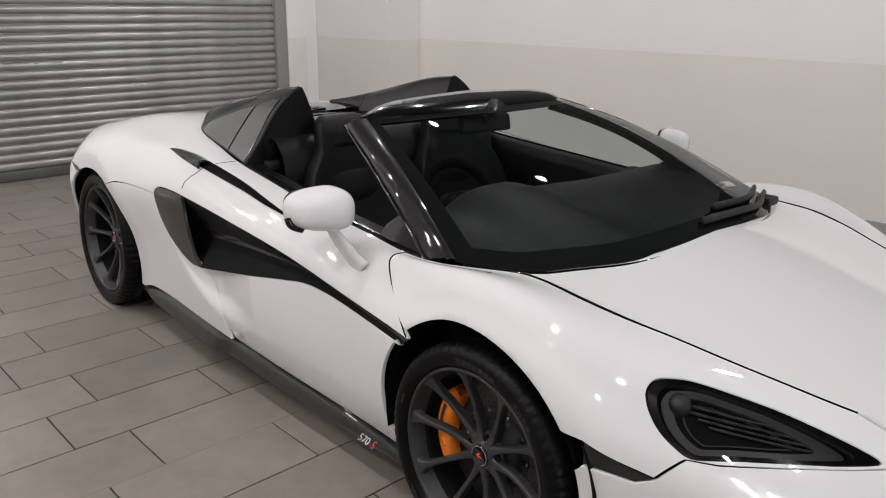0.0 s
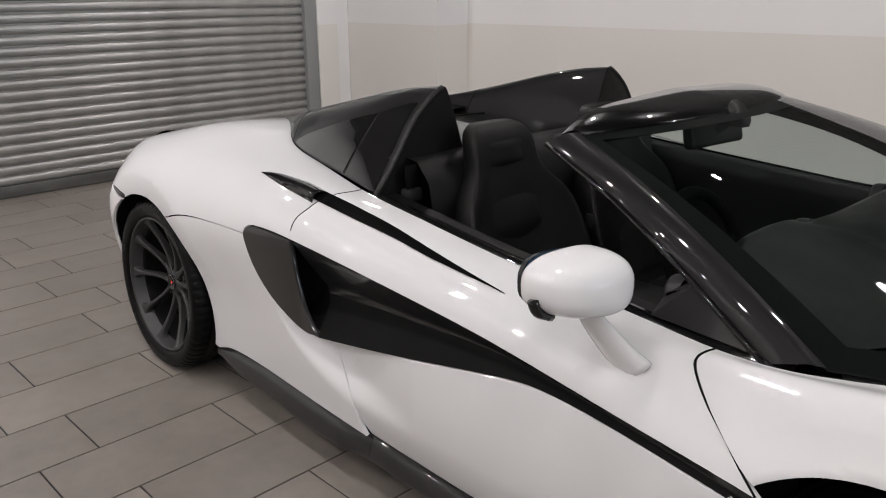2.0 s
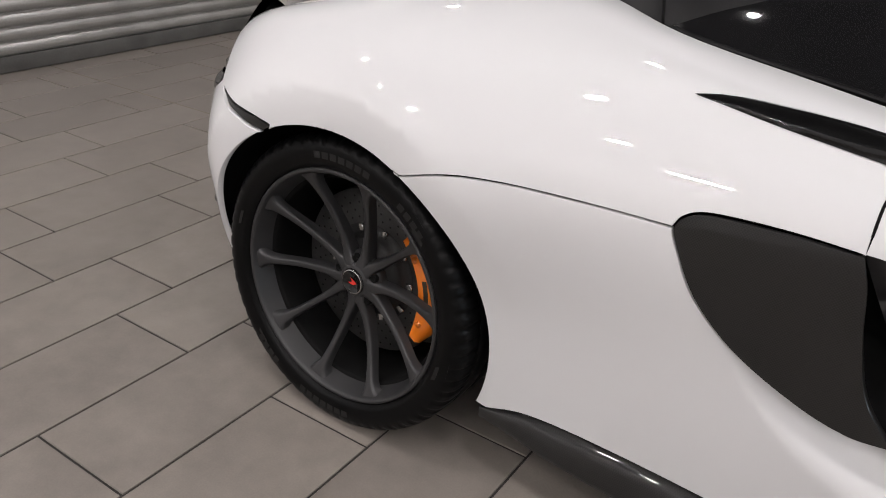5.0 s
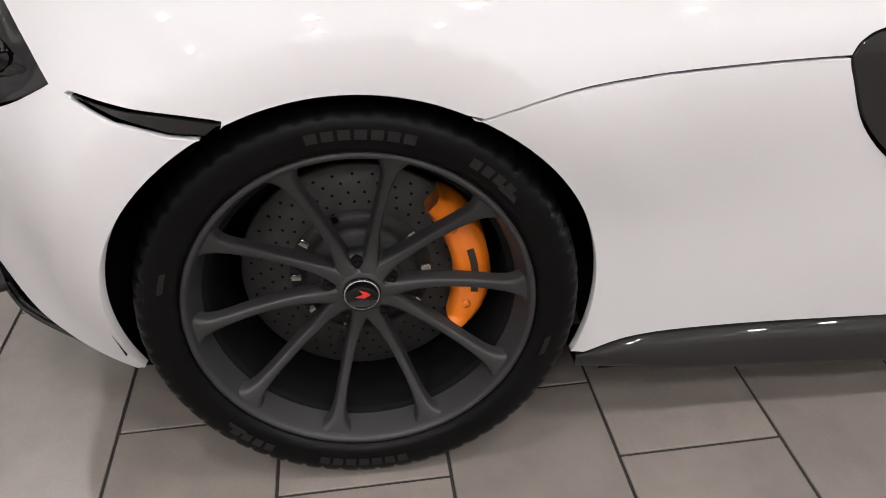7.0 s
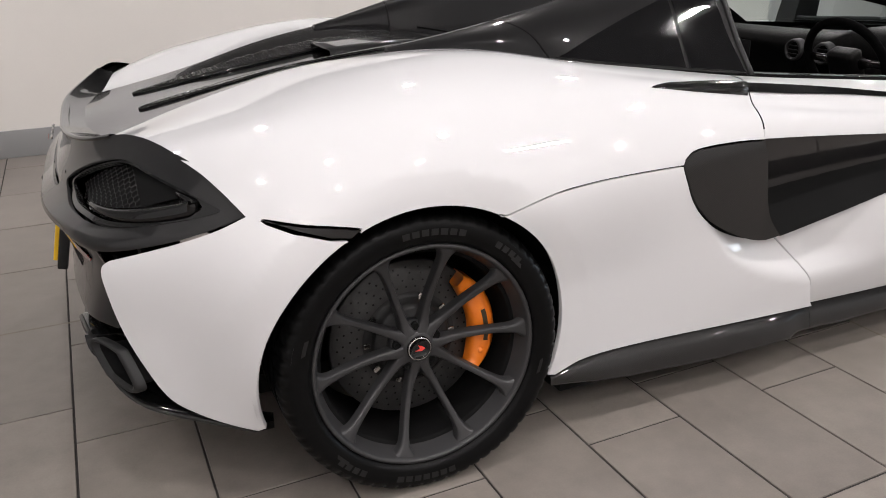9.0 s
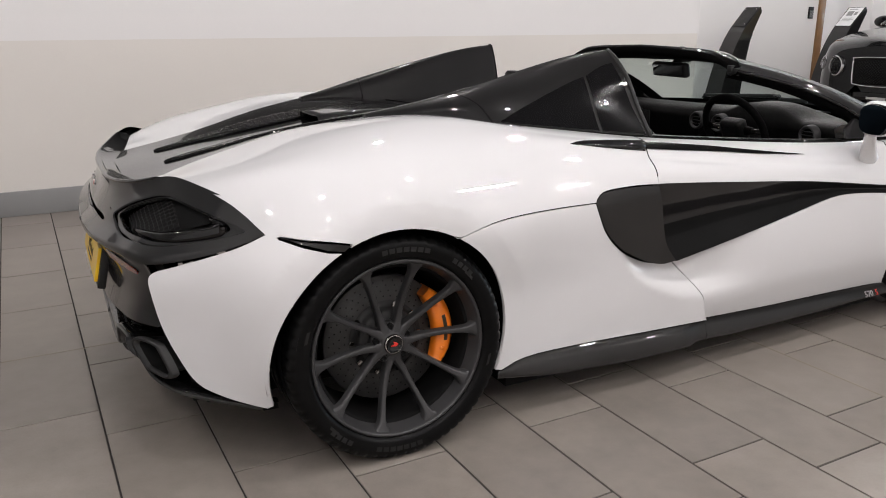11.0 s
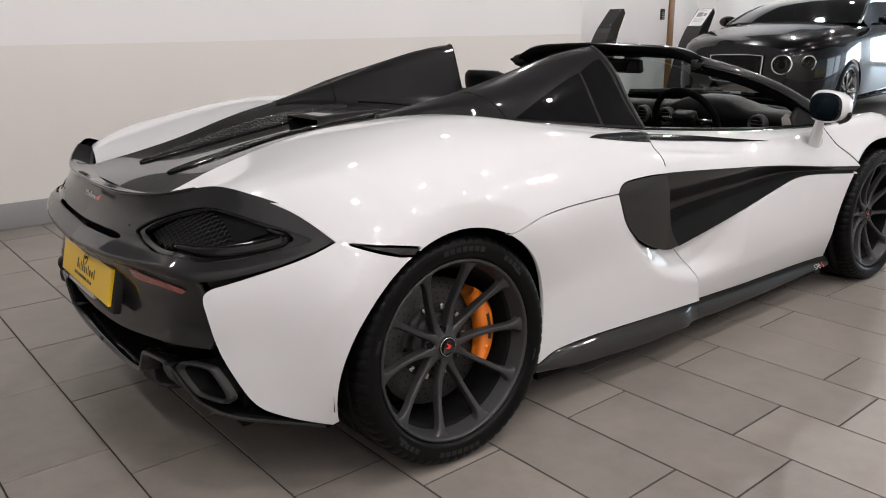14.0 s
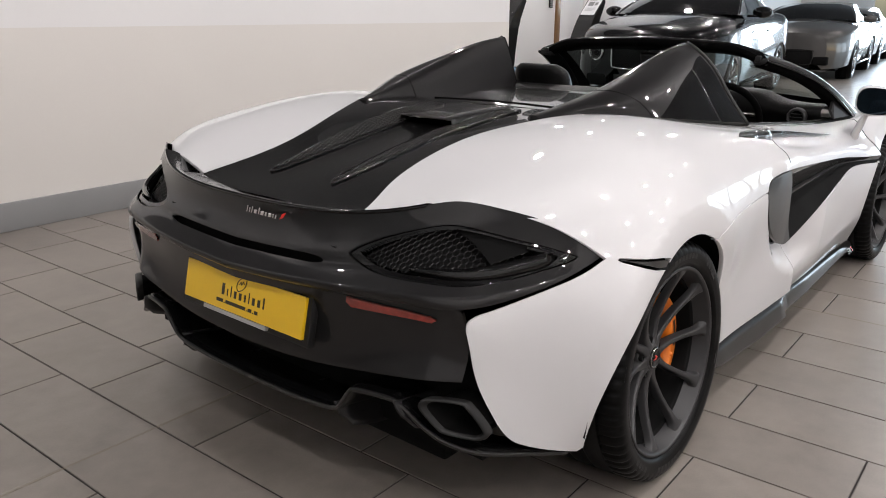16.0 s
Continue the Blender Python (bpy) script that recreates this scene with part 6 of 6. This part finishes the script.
# ---- the other cars in the row behind ----
def coupe(name, label, paint, nose, yaw, squash, grille_w, kind):
    """A two-door coupe, nose at its origin and pointing along +x before it is turned."""
    base = empty(name, label, "car", "parked cars behind")
    base.matrix_world = pose(*nose, 0.0, 0, 0, yaw) @ Matrix.Scale(1.1, 4)
    k = squash
    ls = [spline(l) for l in (
        [(-4.8, .60, .20), (-4.5, .85, .2), (-3.8, .93, .2), (-2.4, .90, .2), (-.95, .92, .2), (-.6, .90, .2), (-.25, .80, .2), (-.08, .66, .2), (0, .54, .2)],
        [(-4.8, .65, .5), (-4.5, .88, .5), (-3.8, .965, .5), (-2.4, .935, .48), (-.95, .96, .5), (-.6, .94, .5), (-.25, .84, .48), (-.08, .70, .46), (0, .58, .45)],
        [(-4.8, .62, .78 * k), (-4.5, .86, .80 * k), (-3.8, .97, .80 * k), (-2.4, .925, .76 * k), (-.95, .95, .77 * k), (-.6, .92, .75 * k), (-.25, .81, .71 * k), (-.08, .68, .67 * k), (0, .57, .64 * k)],
        [(-4.8, .5, .92 * k), (-4.6, .7, .98 * k), (-3.8, .87, 1.01 * k), (-3.2, .87, .99 * k), (-2.4, .86, .98 * k), (-1.5, .86, .97 * k), (-.95, .85, .945 * k), (-.6, .82, .91 * k), (-.25, .72, .85 * k), (-.08, .60, .80 * k), (0, .50, .765 * k)],
        [(-4.8, .3, .95 * k), (-4.4, .45, 1.03 * k), (-3.2, .5, 1.08 * k), (-1.5, .5, 1.04 * k), (-.95, .47, 1.0 * k), (-.4, .40, .925 * k), (-.1, .33, .855 * k), (0, .28, .81 * k)],
        [(-4.8, 0, .95 * k), (-4.4, 0, 1.04 * k), (-3.2, 0, 1.09 * k), (-1.5, 0, 1.055 * k), (-.95, 0, 1.015 * k), (-.4, 0, .94 * k), (-.1, 0, .87 * k), (0, 0, .825 * k)])]

    def sec(x, s):
        c = np.stack([l(x) for l in ls], 1)
        c = np.concatenate([2 * c[:, :1] - c[:, 1:2], c, c[:, -2:-1] * [-1, 1]], 1)
        s = np.clip(s, 0, 5)
        i = np.clip(np.floor(s).astype(int), 0, 4)
        t, n = (s - i)[:, None], np.arange(len(x))
        a, b, d, e = c[n, i], c[n, i + 1], c[n, i + 2], c[n, i + 3]
        r = .5 * (2 * b + (d - a) * t + (2 * a - 5 * b + 4 * d - e) * t * t + (3 * b - a - 3 * d + e) * t**3)
        return np.stack([x, -r[:, 0], r[:, 1]], 1)

    def s_of(x, z):
        s = np.linspace(0, 3.2, 200)
        return float(np.interp(z, sec(np.full(200, x), s)[:, 2], s))

    arch = lambda cx: [(x, s_of(x, z)) for x, z in ring(cx, 0.34, 0.385, 200, -20, 24)[::-1] if z > 0.215][::-1]
    loop = [(-4.8, 0.0)] + arch(-3.75) + arch(-0.95) + [(0.0, 0.0), (0.0, 5.0), (-4.8, 5.0)]
    seam = lambda p: p[:, 1] > 4.99 * 0.2
    for sgn in (1, -1):
        v, f, n = patch(loop, sec, 0.07, 0.2, gap=0.0, rim=0.02, seam=seam)
        mesh("body_side", v * [1, sgn, 1], f if sgn > 0 else flip(f), paint, base, "", True, n * [1, sgn, 1])
        g = np.concatenate([sec(np.full(20, 0.0), np.linspace(0, 5, 20)), [(0.02, 0, 0.2)]])
        mid = np.array([0.03, -0.25, 0.5])
        v = np.concatenate([g, [mid]])
        f = [(i, i + 1, len(g)) for i in range(len(g) - 1)]
        mesh("nose_panel", v * [1, sgn, 1], f if sgn < 0 else flip(f), paint, base)
        side_y = lambda y: y * -sgn
        for xw in (-0.95, -3.75):
            v, f = lathe([(0.265, -0.12), (0.30, -0.135), (0.335, -0.12), (0.352, -0.09), (0.352, 0.09), (0.26, 0.11)], 48)
            m = pose(xw, side_y(0.83), 0.352, 0, 0, 0 if sgn > 0 else 180)
            rim_v, rim_f = lathe([(0.272, -0.115), (0.262, -0.122), (0.25, -0.105), (0.24, 0.0), (0.24, 0.1)], 40)
            w = mesh("wheel", rim_v, rim_f, STEEL, base, "polished alloy wheel with split spokes")
            w.matrix_basis = m
            mesh("tyre", v, f, RUBBER, w)
            mesh("wheel_disc", *lathe([(0.0, 0.0), (0.235, 0.0)], 24), VOID, w)
            for q in range(7):
                for d in (-6, 6):
                    a0, a1 = radians(q * 360 / 7 + d * 0.5), radians(q * 360 / 7 + d)
                    tv, tf = tube([(0.04 * math.cos(a0), -0.085, 0.04 * math.sin(a0)), (0.15 * math.cos(a1), -0.10, 0.15 * math.sin(a1)), (0.255 * math.cos(a1), -0.112, 0.255 * math.sin(a1))], [0.016, 0.010, 0.012], 6)
                    mesh("spoke", tv, tf, STEEL, w)
            mesh("wheel_well", *lathe([(0.0, 0.13), (0.40, 0.13), (0.40, -0.05)], 32), VOID, base).matrix_basis = m
    # greenhouse
    xs = [(-1.42, 0.0, 0.80), (-1.7, 0.13, 0.745), (-2.05, 0.26, 0.66), (-2.35, 0.315, 0.60), (-2.9, 0.335, 0.575), (-3.3, 0.30, 0.57), (-3.7, 0.20, 0.58), (-4.1, 0.06, 0.58), (-4.3, -0.02, 0.56)]
    top = spline([(-x, h, w) for x, h, w in xs])
    rows = []
    for x in np.linspace(-1.42, -4.28, 30):
        h, w = top(-x)[0]
        zb = float(sec(np.array([x]), np.array([3.0]))[0, 2]) - 0.01
        zc = (1.035 * k if x > -3.0 else 1.06 * k) + h
        rows.append([(x, -0.855, zb), (x, -0.80 * (0.35 + 0.65) + (0.80 - w) * 0.45, zb + (zc - zb) * 0.45), (x, -w - 0.03, zb + (zc - zb) * 0.84), (x, -w + 0.04, zb + (zc - zb) * 0.94), (x, -w * 0.5, zc - 0.008), (x, 0, zc)])
    g = np.array(rows)
    full = np.concatenate([g, (g * [1, -1, 1])[:, ::-1][:, 1:]], 1)
    for nm, sl, mt, lb in (("windscreen", np.s_[0:10, 2:9], DARKGLASS, "raked windscreen"), ("roof", np.s_[9:22, 2:9], paint, ""), ("rear_window", np.s_[21:30, 2:9], DARKGLASS, "")):
        v, f = sheet(full[sl])
        mesh(nm, v, f, mt, base, lb)
    for nm, sl in (("side_window", np.s_[3:29, 0:3]), ("side_window", np.s_[3:29, 8:11])):
        v, f = sheet(full[sl])
        mesh(nm, v, f, DARKGLASS, base, "dark side window")
    for col in (2, 8):
        v, f = tube(full[0:29, col] + [0, 0, 0.004], 0.016, 6)
        mesh("window_trim", v, f, paint if kind != "saloon" else CHROME, base)
        v, f = tube(full[2:29, 0 if col == 2 else 10], 0.012, 6)
        mesh("waist_trim", v, f, CHROME if kind == "saloon" else paint, base)
    for sgn in (-1, 1):
        bm = bmesh.new()
        bmesh.ops.create_uvsphere(bm, u_segments=20, v_segments=12, radius=1.0, matrix=Matrix.Translation((-1.85, sgn * 1.03, 1.06 * k)) @ Matrix.Diagonal((0.09, 0.125, 0.075, 1)))
        box(bm, (-1.84, min(sgn * 0.85, sgn * 0.98), 1.0 * k), (-1.78, max(sgn * 0.85, sgn * 0.98), 1.03 * k), 0.01)
        part("door_mirror", bm, paint, base)
        v, f = tube([(-1.95, sgn * 0.925, 0.30), (-1.96, sgn * 0.945, 0.6), (-1.90, sgn * 0.925, 0.86 * k)], 0.003, 4)
        mesh("door_line", v, f, VOID, base)
        part("door_handle", boxed((-3.05, sgn * 0.935 - 0.012, 0.82 * k), (-2.85, sgn * 0.935 + 0.012, 0.845 * k), 0.008), CHROME if kind == "saloon" else paint, base)
        v, f = tube([(-1.3, sgn * 0.945, 0.25), (-3.3, sgn * 0.955, 0.26)], 0.02, 6)
        mesh("sill_trim", v, f, paint, base)
        lamps = ((0.0, 0.52, 0.625 * k, 0.105), (-0.165, 0.745, 0.64 * k, 0.08)) if kind == "saloon" else ((-0.20, 0.66, 0.70 * k, 0.09),)
        for lx, ly, lz, r in lamps:
            fwd = pose(lx, sgn * ly, lz, 0, 0, sgn * (22 if r > 0.1 else 42))
            v, f = lathe([(r * 1.08, 0.03), (r * 1.08, -0.01), (r, -0.022), (r * 0.9, -0.012), (r * 0.7, 0.02), (0.0, 0.03)], 28)
            lampo = mesh("headlight", v[:, [1, 0, 2]] * [-1, 1, 1], flip(f), CHROME, base, "round chrome-ringed headlight")
            lampo.matrix_basis = fwd
            bm = bmesh.new()
            bmesh.ops.create_uvsphere(bm, u_segments=16, v_segments=10, radius=r * 0.48, matrix=Matrix.Diagonal((0.5, 1, 1, 1)))
            part("projector", bm, VOID, lampo)
            v, f = lathe([(0.0, -0.05), (r * 0.5, -0.046), (r * 0.85, -0.03), (r, -0.014)], 28)
            mesh("lamp_glass", v[:, [1, 0, 2]] * [-1, 1, 1], flip(f), LENS, lampo)
        part("side_intake", boxed((-0.20, min(sgn * 0.36, sgn * 0.62), 0.27), (-0.035, max(sgn * 0.36, sgn * 0.62), 0.42), 0.03, 3, pose(0, 0, 0, 0, 0, -sgn * 8)), VOID, base)
    gw, z0, z1 = grille_w, 0.50 if kind == "saloon" else 0.28, (0.71 if kind == "saloon" else 0.52) * k
    part("grille", boxed((-0.02, -gw, z0), (0.035, gw, z1), 0.02, 2), VOID, base, "dark mesh grille in a chrome frame")
    fr = smooth_line([(0.04, -gw, z0 + 0.05), (0.04, -gw + 0.04, z0), (0.045, 0, z0 - 0.015), (0.04, gw - 0.04, z0), (0.04, gw, z0 + 0.05), (0.035, gw * 1.03, z1 - 0.04), (0.03, gw * 0.97, z1), (0.035, 0, z1 + 0.012), (0.03, -gw * 0.97, z1), (0.035, -gw * 1.03, z1 - 0.04)], 5, True)
    v, f = tube(fr, 0.010, 6, True)
    mesh("grille_frame", v, f, CHROME if kind == "saloon" else SATIN, base)
    if kind == "saloon":
        v, f = tube([(0.045, 0, z0), (0.045, 0, z1)], 0.009, 6)
        mesh("grille_bar", v, f, CHROME, base)
        wv, wf = [], []
        for q in np.arange(-1.1, 1.1, 0.055):
            for d in (-1, 1):
                a, b = np.array([0.038, q * gw * 2, z0 + 0.01]), np.array([0.038, q * gw * 2 + d * (z1 - z0), z1 - 0.01])
                lo, hi = (-gw - a[1]) / (b[1] - a[1]), (gw - a[1]) / (b[1] - a[1])
                lo, hi = max(0, min(lo, hi)), min(1, max(lo, hi))
                if hi > lo:
                    tv, tf = tube([a + (b - a) * lo, a + (b - a) * hi], 0.003, 4)
                    wf += [tuple(i + len(wv) for i in t) for t in tf]
                    wv += [*tv]
        mesh("grille_mesh", wv, wf, SATIN, base)["kind"] = "stuff"
        mesh("bonnet_badge", [(0.0, -0.07, 0.845 * k), (0.02, 0, 0.83 * k), (0.0, 0.07, 0.845 * k), (-0.03, 0, 0.862 * k)], [(0, 1, 2, 3)], CHROME, base, "plain winged badge", False)
    if kind == "saloon":
        pl = part("front_plate", boxed((0.03, -0.26, 0.335), (0.05, 0.26, 0.42), 0.004), BLACK, base, "dark plate with a pale printed bar")
        part("print_bar", boxed((0.0495, -0.11, 0.35), (0.052, 0.10, 0.375)), SILVER, pl)
    part("lower_intake", boxed((-0.05, -0.33, 0.22), (0.022, 0.33, 0.31), 0.02), VOID, base)
    part("splitter", boxed((-0.25, -0.62, 0.165), (0.045, 0.62, 0.185), 0.008), paint, base)
    part("underbody", boxed((-4.6, -0.75, 0.17), (-0.2, 0.75, 0.4), 0.02), VOID, base)
    v, f = sheet([[(-1.42 - 0.02 * 0, y, 1.03 * k), (-1.36, y, 1.045 * k)] for y in np.linspace(-0.7, 0.7, 10)])
    mesh("scuttle", v, f, PLASTIC, base)
    return base


NIGHT = material("black_metallic_paint", (0.003, 0.003, 0.0035), 0.2, 0.0, 0.8, 0.08, 2.0, 300.0, 0.0, 0.04, 0.08)
GREY = material("grey_metallic_paint", (0.075, 0.073, 0.071), 0.35, 0.4, 1.0, 0.08, 2.0, 300.0, 0.0, 0.04, 0.3)
coupe("luxury_coupe", "glossy black luxury coupe with chrome grille and twin round lamps", NIGHT, (8.03, 3.19), 187, 1.1, 0.30, "saloon")
coupe("grey_coupe", "dark grey sports coupe parked behind the black car", GREY, (14.75, 3.2), 187, 1.0, 0.36, "sports")
coupe("white_coupe", "white coupe at the far end of the row", WHITE, (20.4, 3.9), 187, 0.95, 0.34, "sports")


# ---- information stands, door, keypad ----
def stand(at, yaw, card):
    ob = empty("information_stand", "curved dark grey information stand with a white card" if card else "curved dark grey information stand with a bare panel", "stand", "information stands")
    ob.matrix_world = pose(*at, 0, 0, 0, yaw)
    rows = []
    for z, x, d, w in ((0.0, 0.14, 0.20, 0.20), (0.012, 0.14, 0.20, 0.20), (0.02, 0.13, 0.17, 0.185), (0.3, 0.10, 0.15, 0.18), (0.5, 0.07, 0.14, 0.175), (0.7, 0.035, 0.125, 0.17), (0.9, -0.01, 0.11, 0.167), (1.05, -0.055, 0.09, 0.165), (1.15, -0.09, 0.075, 0.16), (1.22, -0.12, 0.06, 0.16), (1.47, -0.27, 0.012, 0.16)):
        rows.append([(x + d, -w, z), (x + d, w, z), (x - d, w, z - (0.06 if z > 1.1 else 0)), (x - d, -w, z - (0.06 if z > 1.1 else 0))])
    g = np.array(rows)
    v = g.reshape(-1, 3)
    mesh("body", v, grid_faces(len(rows), 4, True) + [tuple(range(len(v) - 4, len(v)))], SATIN, ob, "", False)
    a, b = np.array([-0.055, 0, 1.225]), np.array([-0.254, 0, 1.462])
    n = np.array([b[2] - a[2], 0, a[0] - b[0]])
    n = n / np.linalg.norm(n)
    c0, c1 = a + n * 0.004, b + n * 0.004
    quad = [c0 + [0, -0.14, 0], c0 + [0, 0.14, 0], c1 + [0, 0.14, 0], c1 + [0, -0.14, 0]]
    mesh("panel", quad, [(0, 1, 2, 3)], PAPER if card else PLASTIC, ob, "", False)
    if card:
        for u0, u1, w0, w1 in ((0.55, 0.80, -0.09, 0.02), (0.58, 0.76, 0.04, 0.10), (0.40, 0.42, -0.1, 0.1), (0.33, 0.35, -0.1, 0.1), (0.26, 0.28, -0.1, 0.06), (0.88, 0.91, -0.1, 0.05)):
            q = [c0 + (c1 - c0) * u0 + n * 0.002 + [0, w0, 0], c0 + (c1 - c0) * u0 + n * 0.002 + [0, w1, 0], c0 + (c1 - c0) * u1 + n * 0.002 + [0, w1, 0], c0 + (c1 - c0) * u1 + n * 0.002 + [0, w0, 0]]
            mesh("print_block", q, [(0, 1, 2, 3)], SKIRT, ob, "", False)
    else:
        for u, w in ((0.1, -0.115), (0.1, 0.115), (0.9, -0.115), (0.9, 0.115)):
            p = c0 + (c1 - c0) * u + n * 0.004 + [0, w, 0]
            bm = bmesh.new()
            bmesh.ops.create_uvsphere(bm, u_segments=10, v_segments=6, radius=0.009, matrix=Matrix.Translation(p))
            part("fixing", bm, CHROME, ob)


stand((7.52, 5.03), 168, False)
stand((9.0, 4.58), 168, True)
door = part("door_1", boxed((10.05, 5.365, 0.0), (10.18, 5.40, 2.1), 0.004), WOOD, None)
tagged(door, "brown wooden door frame in the white wall", "door", kind="structure").matrix_world = ROOM
pad = part("keypad", boxed((9.83, 5.375, 1.33), (9.93, 5.40, 1.50), 0.008), PLASTIC, None)
tagged(pad, "small dark grey entry keypad on the wall", "keypad").matrix_world = ROOM
for i in range(3):
    for j in range(4):
        part("key", boxed((9.845 + i * 0.026, 5.369, 1.345 + j * 0.028), (9.863 + i * 0.026, 5.376, 1.363 + j * 0.028), 0.002), SKIRT, pad)

# ---- floor tiles, nearest as single pieces ----
shapes, rest_v, rest_f, count = {}, [], [], 0
for k, u, lo, hi in tile_rows():
    near = NEAR["u"][0] < u < NEAR["u"][1] and NEAR["v"][0] < (lo + hi) / 2 < NEAR["v"][1] and count < 300
    size = round(hi - lo, 3)
    if near:
        if size not in shapes:
            v, f = tile_mesh(TW, hi - lo)
            shapes[size] = mesh("tile", v, f, TILE, bed, "", False)
            ob = shapes[size]
        else:
            ob = new("tile", shapes[size].data)
            ob.parent = bed
        ob.location = (u, lo, 0.0008 * math.sin(k * 1.7 + lo * 5.1) * 0.3)
        count += 1
    else:
        v, f = tile_mesh(TW, hi - lo)
        b = len(rest_v)
        rest_v += [(x + u, y + lo, z) for x, y, z in v]
        rest_f += [tuple(i + b for i in q) for q in f]
tagged(mesh("tile_field", rest_v, rest_f, TILE, bed, "", False), kind="stuff")
for lo, hi in (((-3.4, 0.397, -0.003), (24.9, 0.4045, -0.0004)), ((U0 + 5 * TW - 0.004, -5.8, -0.003), (U0 + 5 * TW + 0.004, 5.5, -0.0002))):
    part("movement_joint", boxed(lo, hi), JOINT, bed, "pale sealant joint", False)
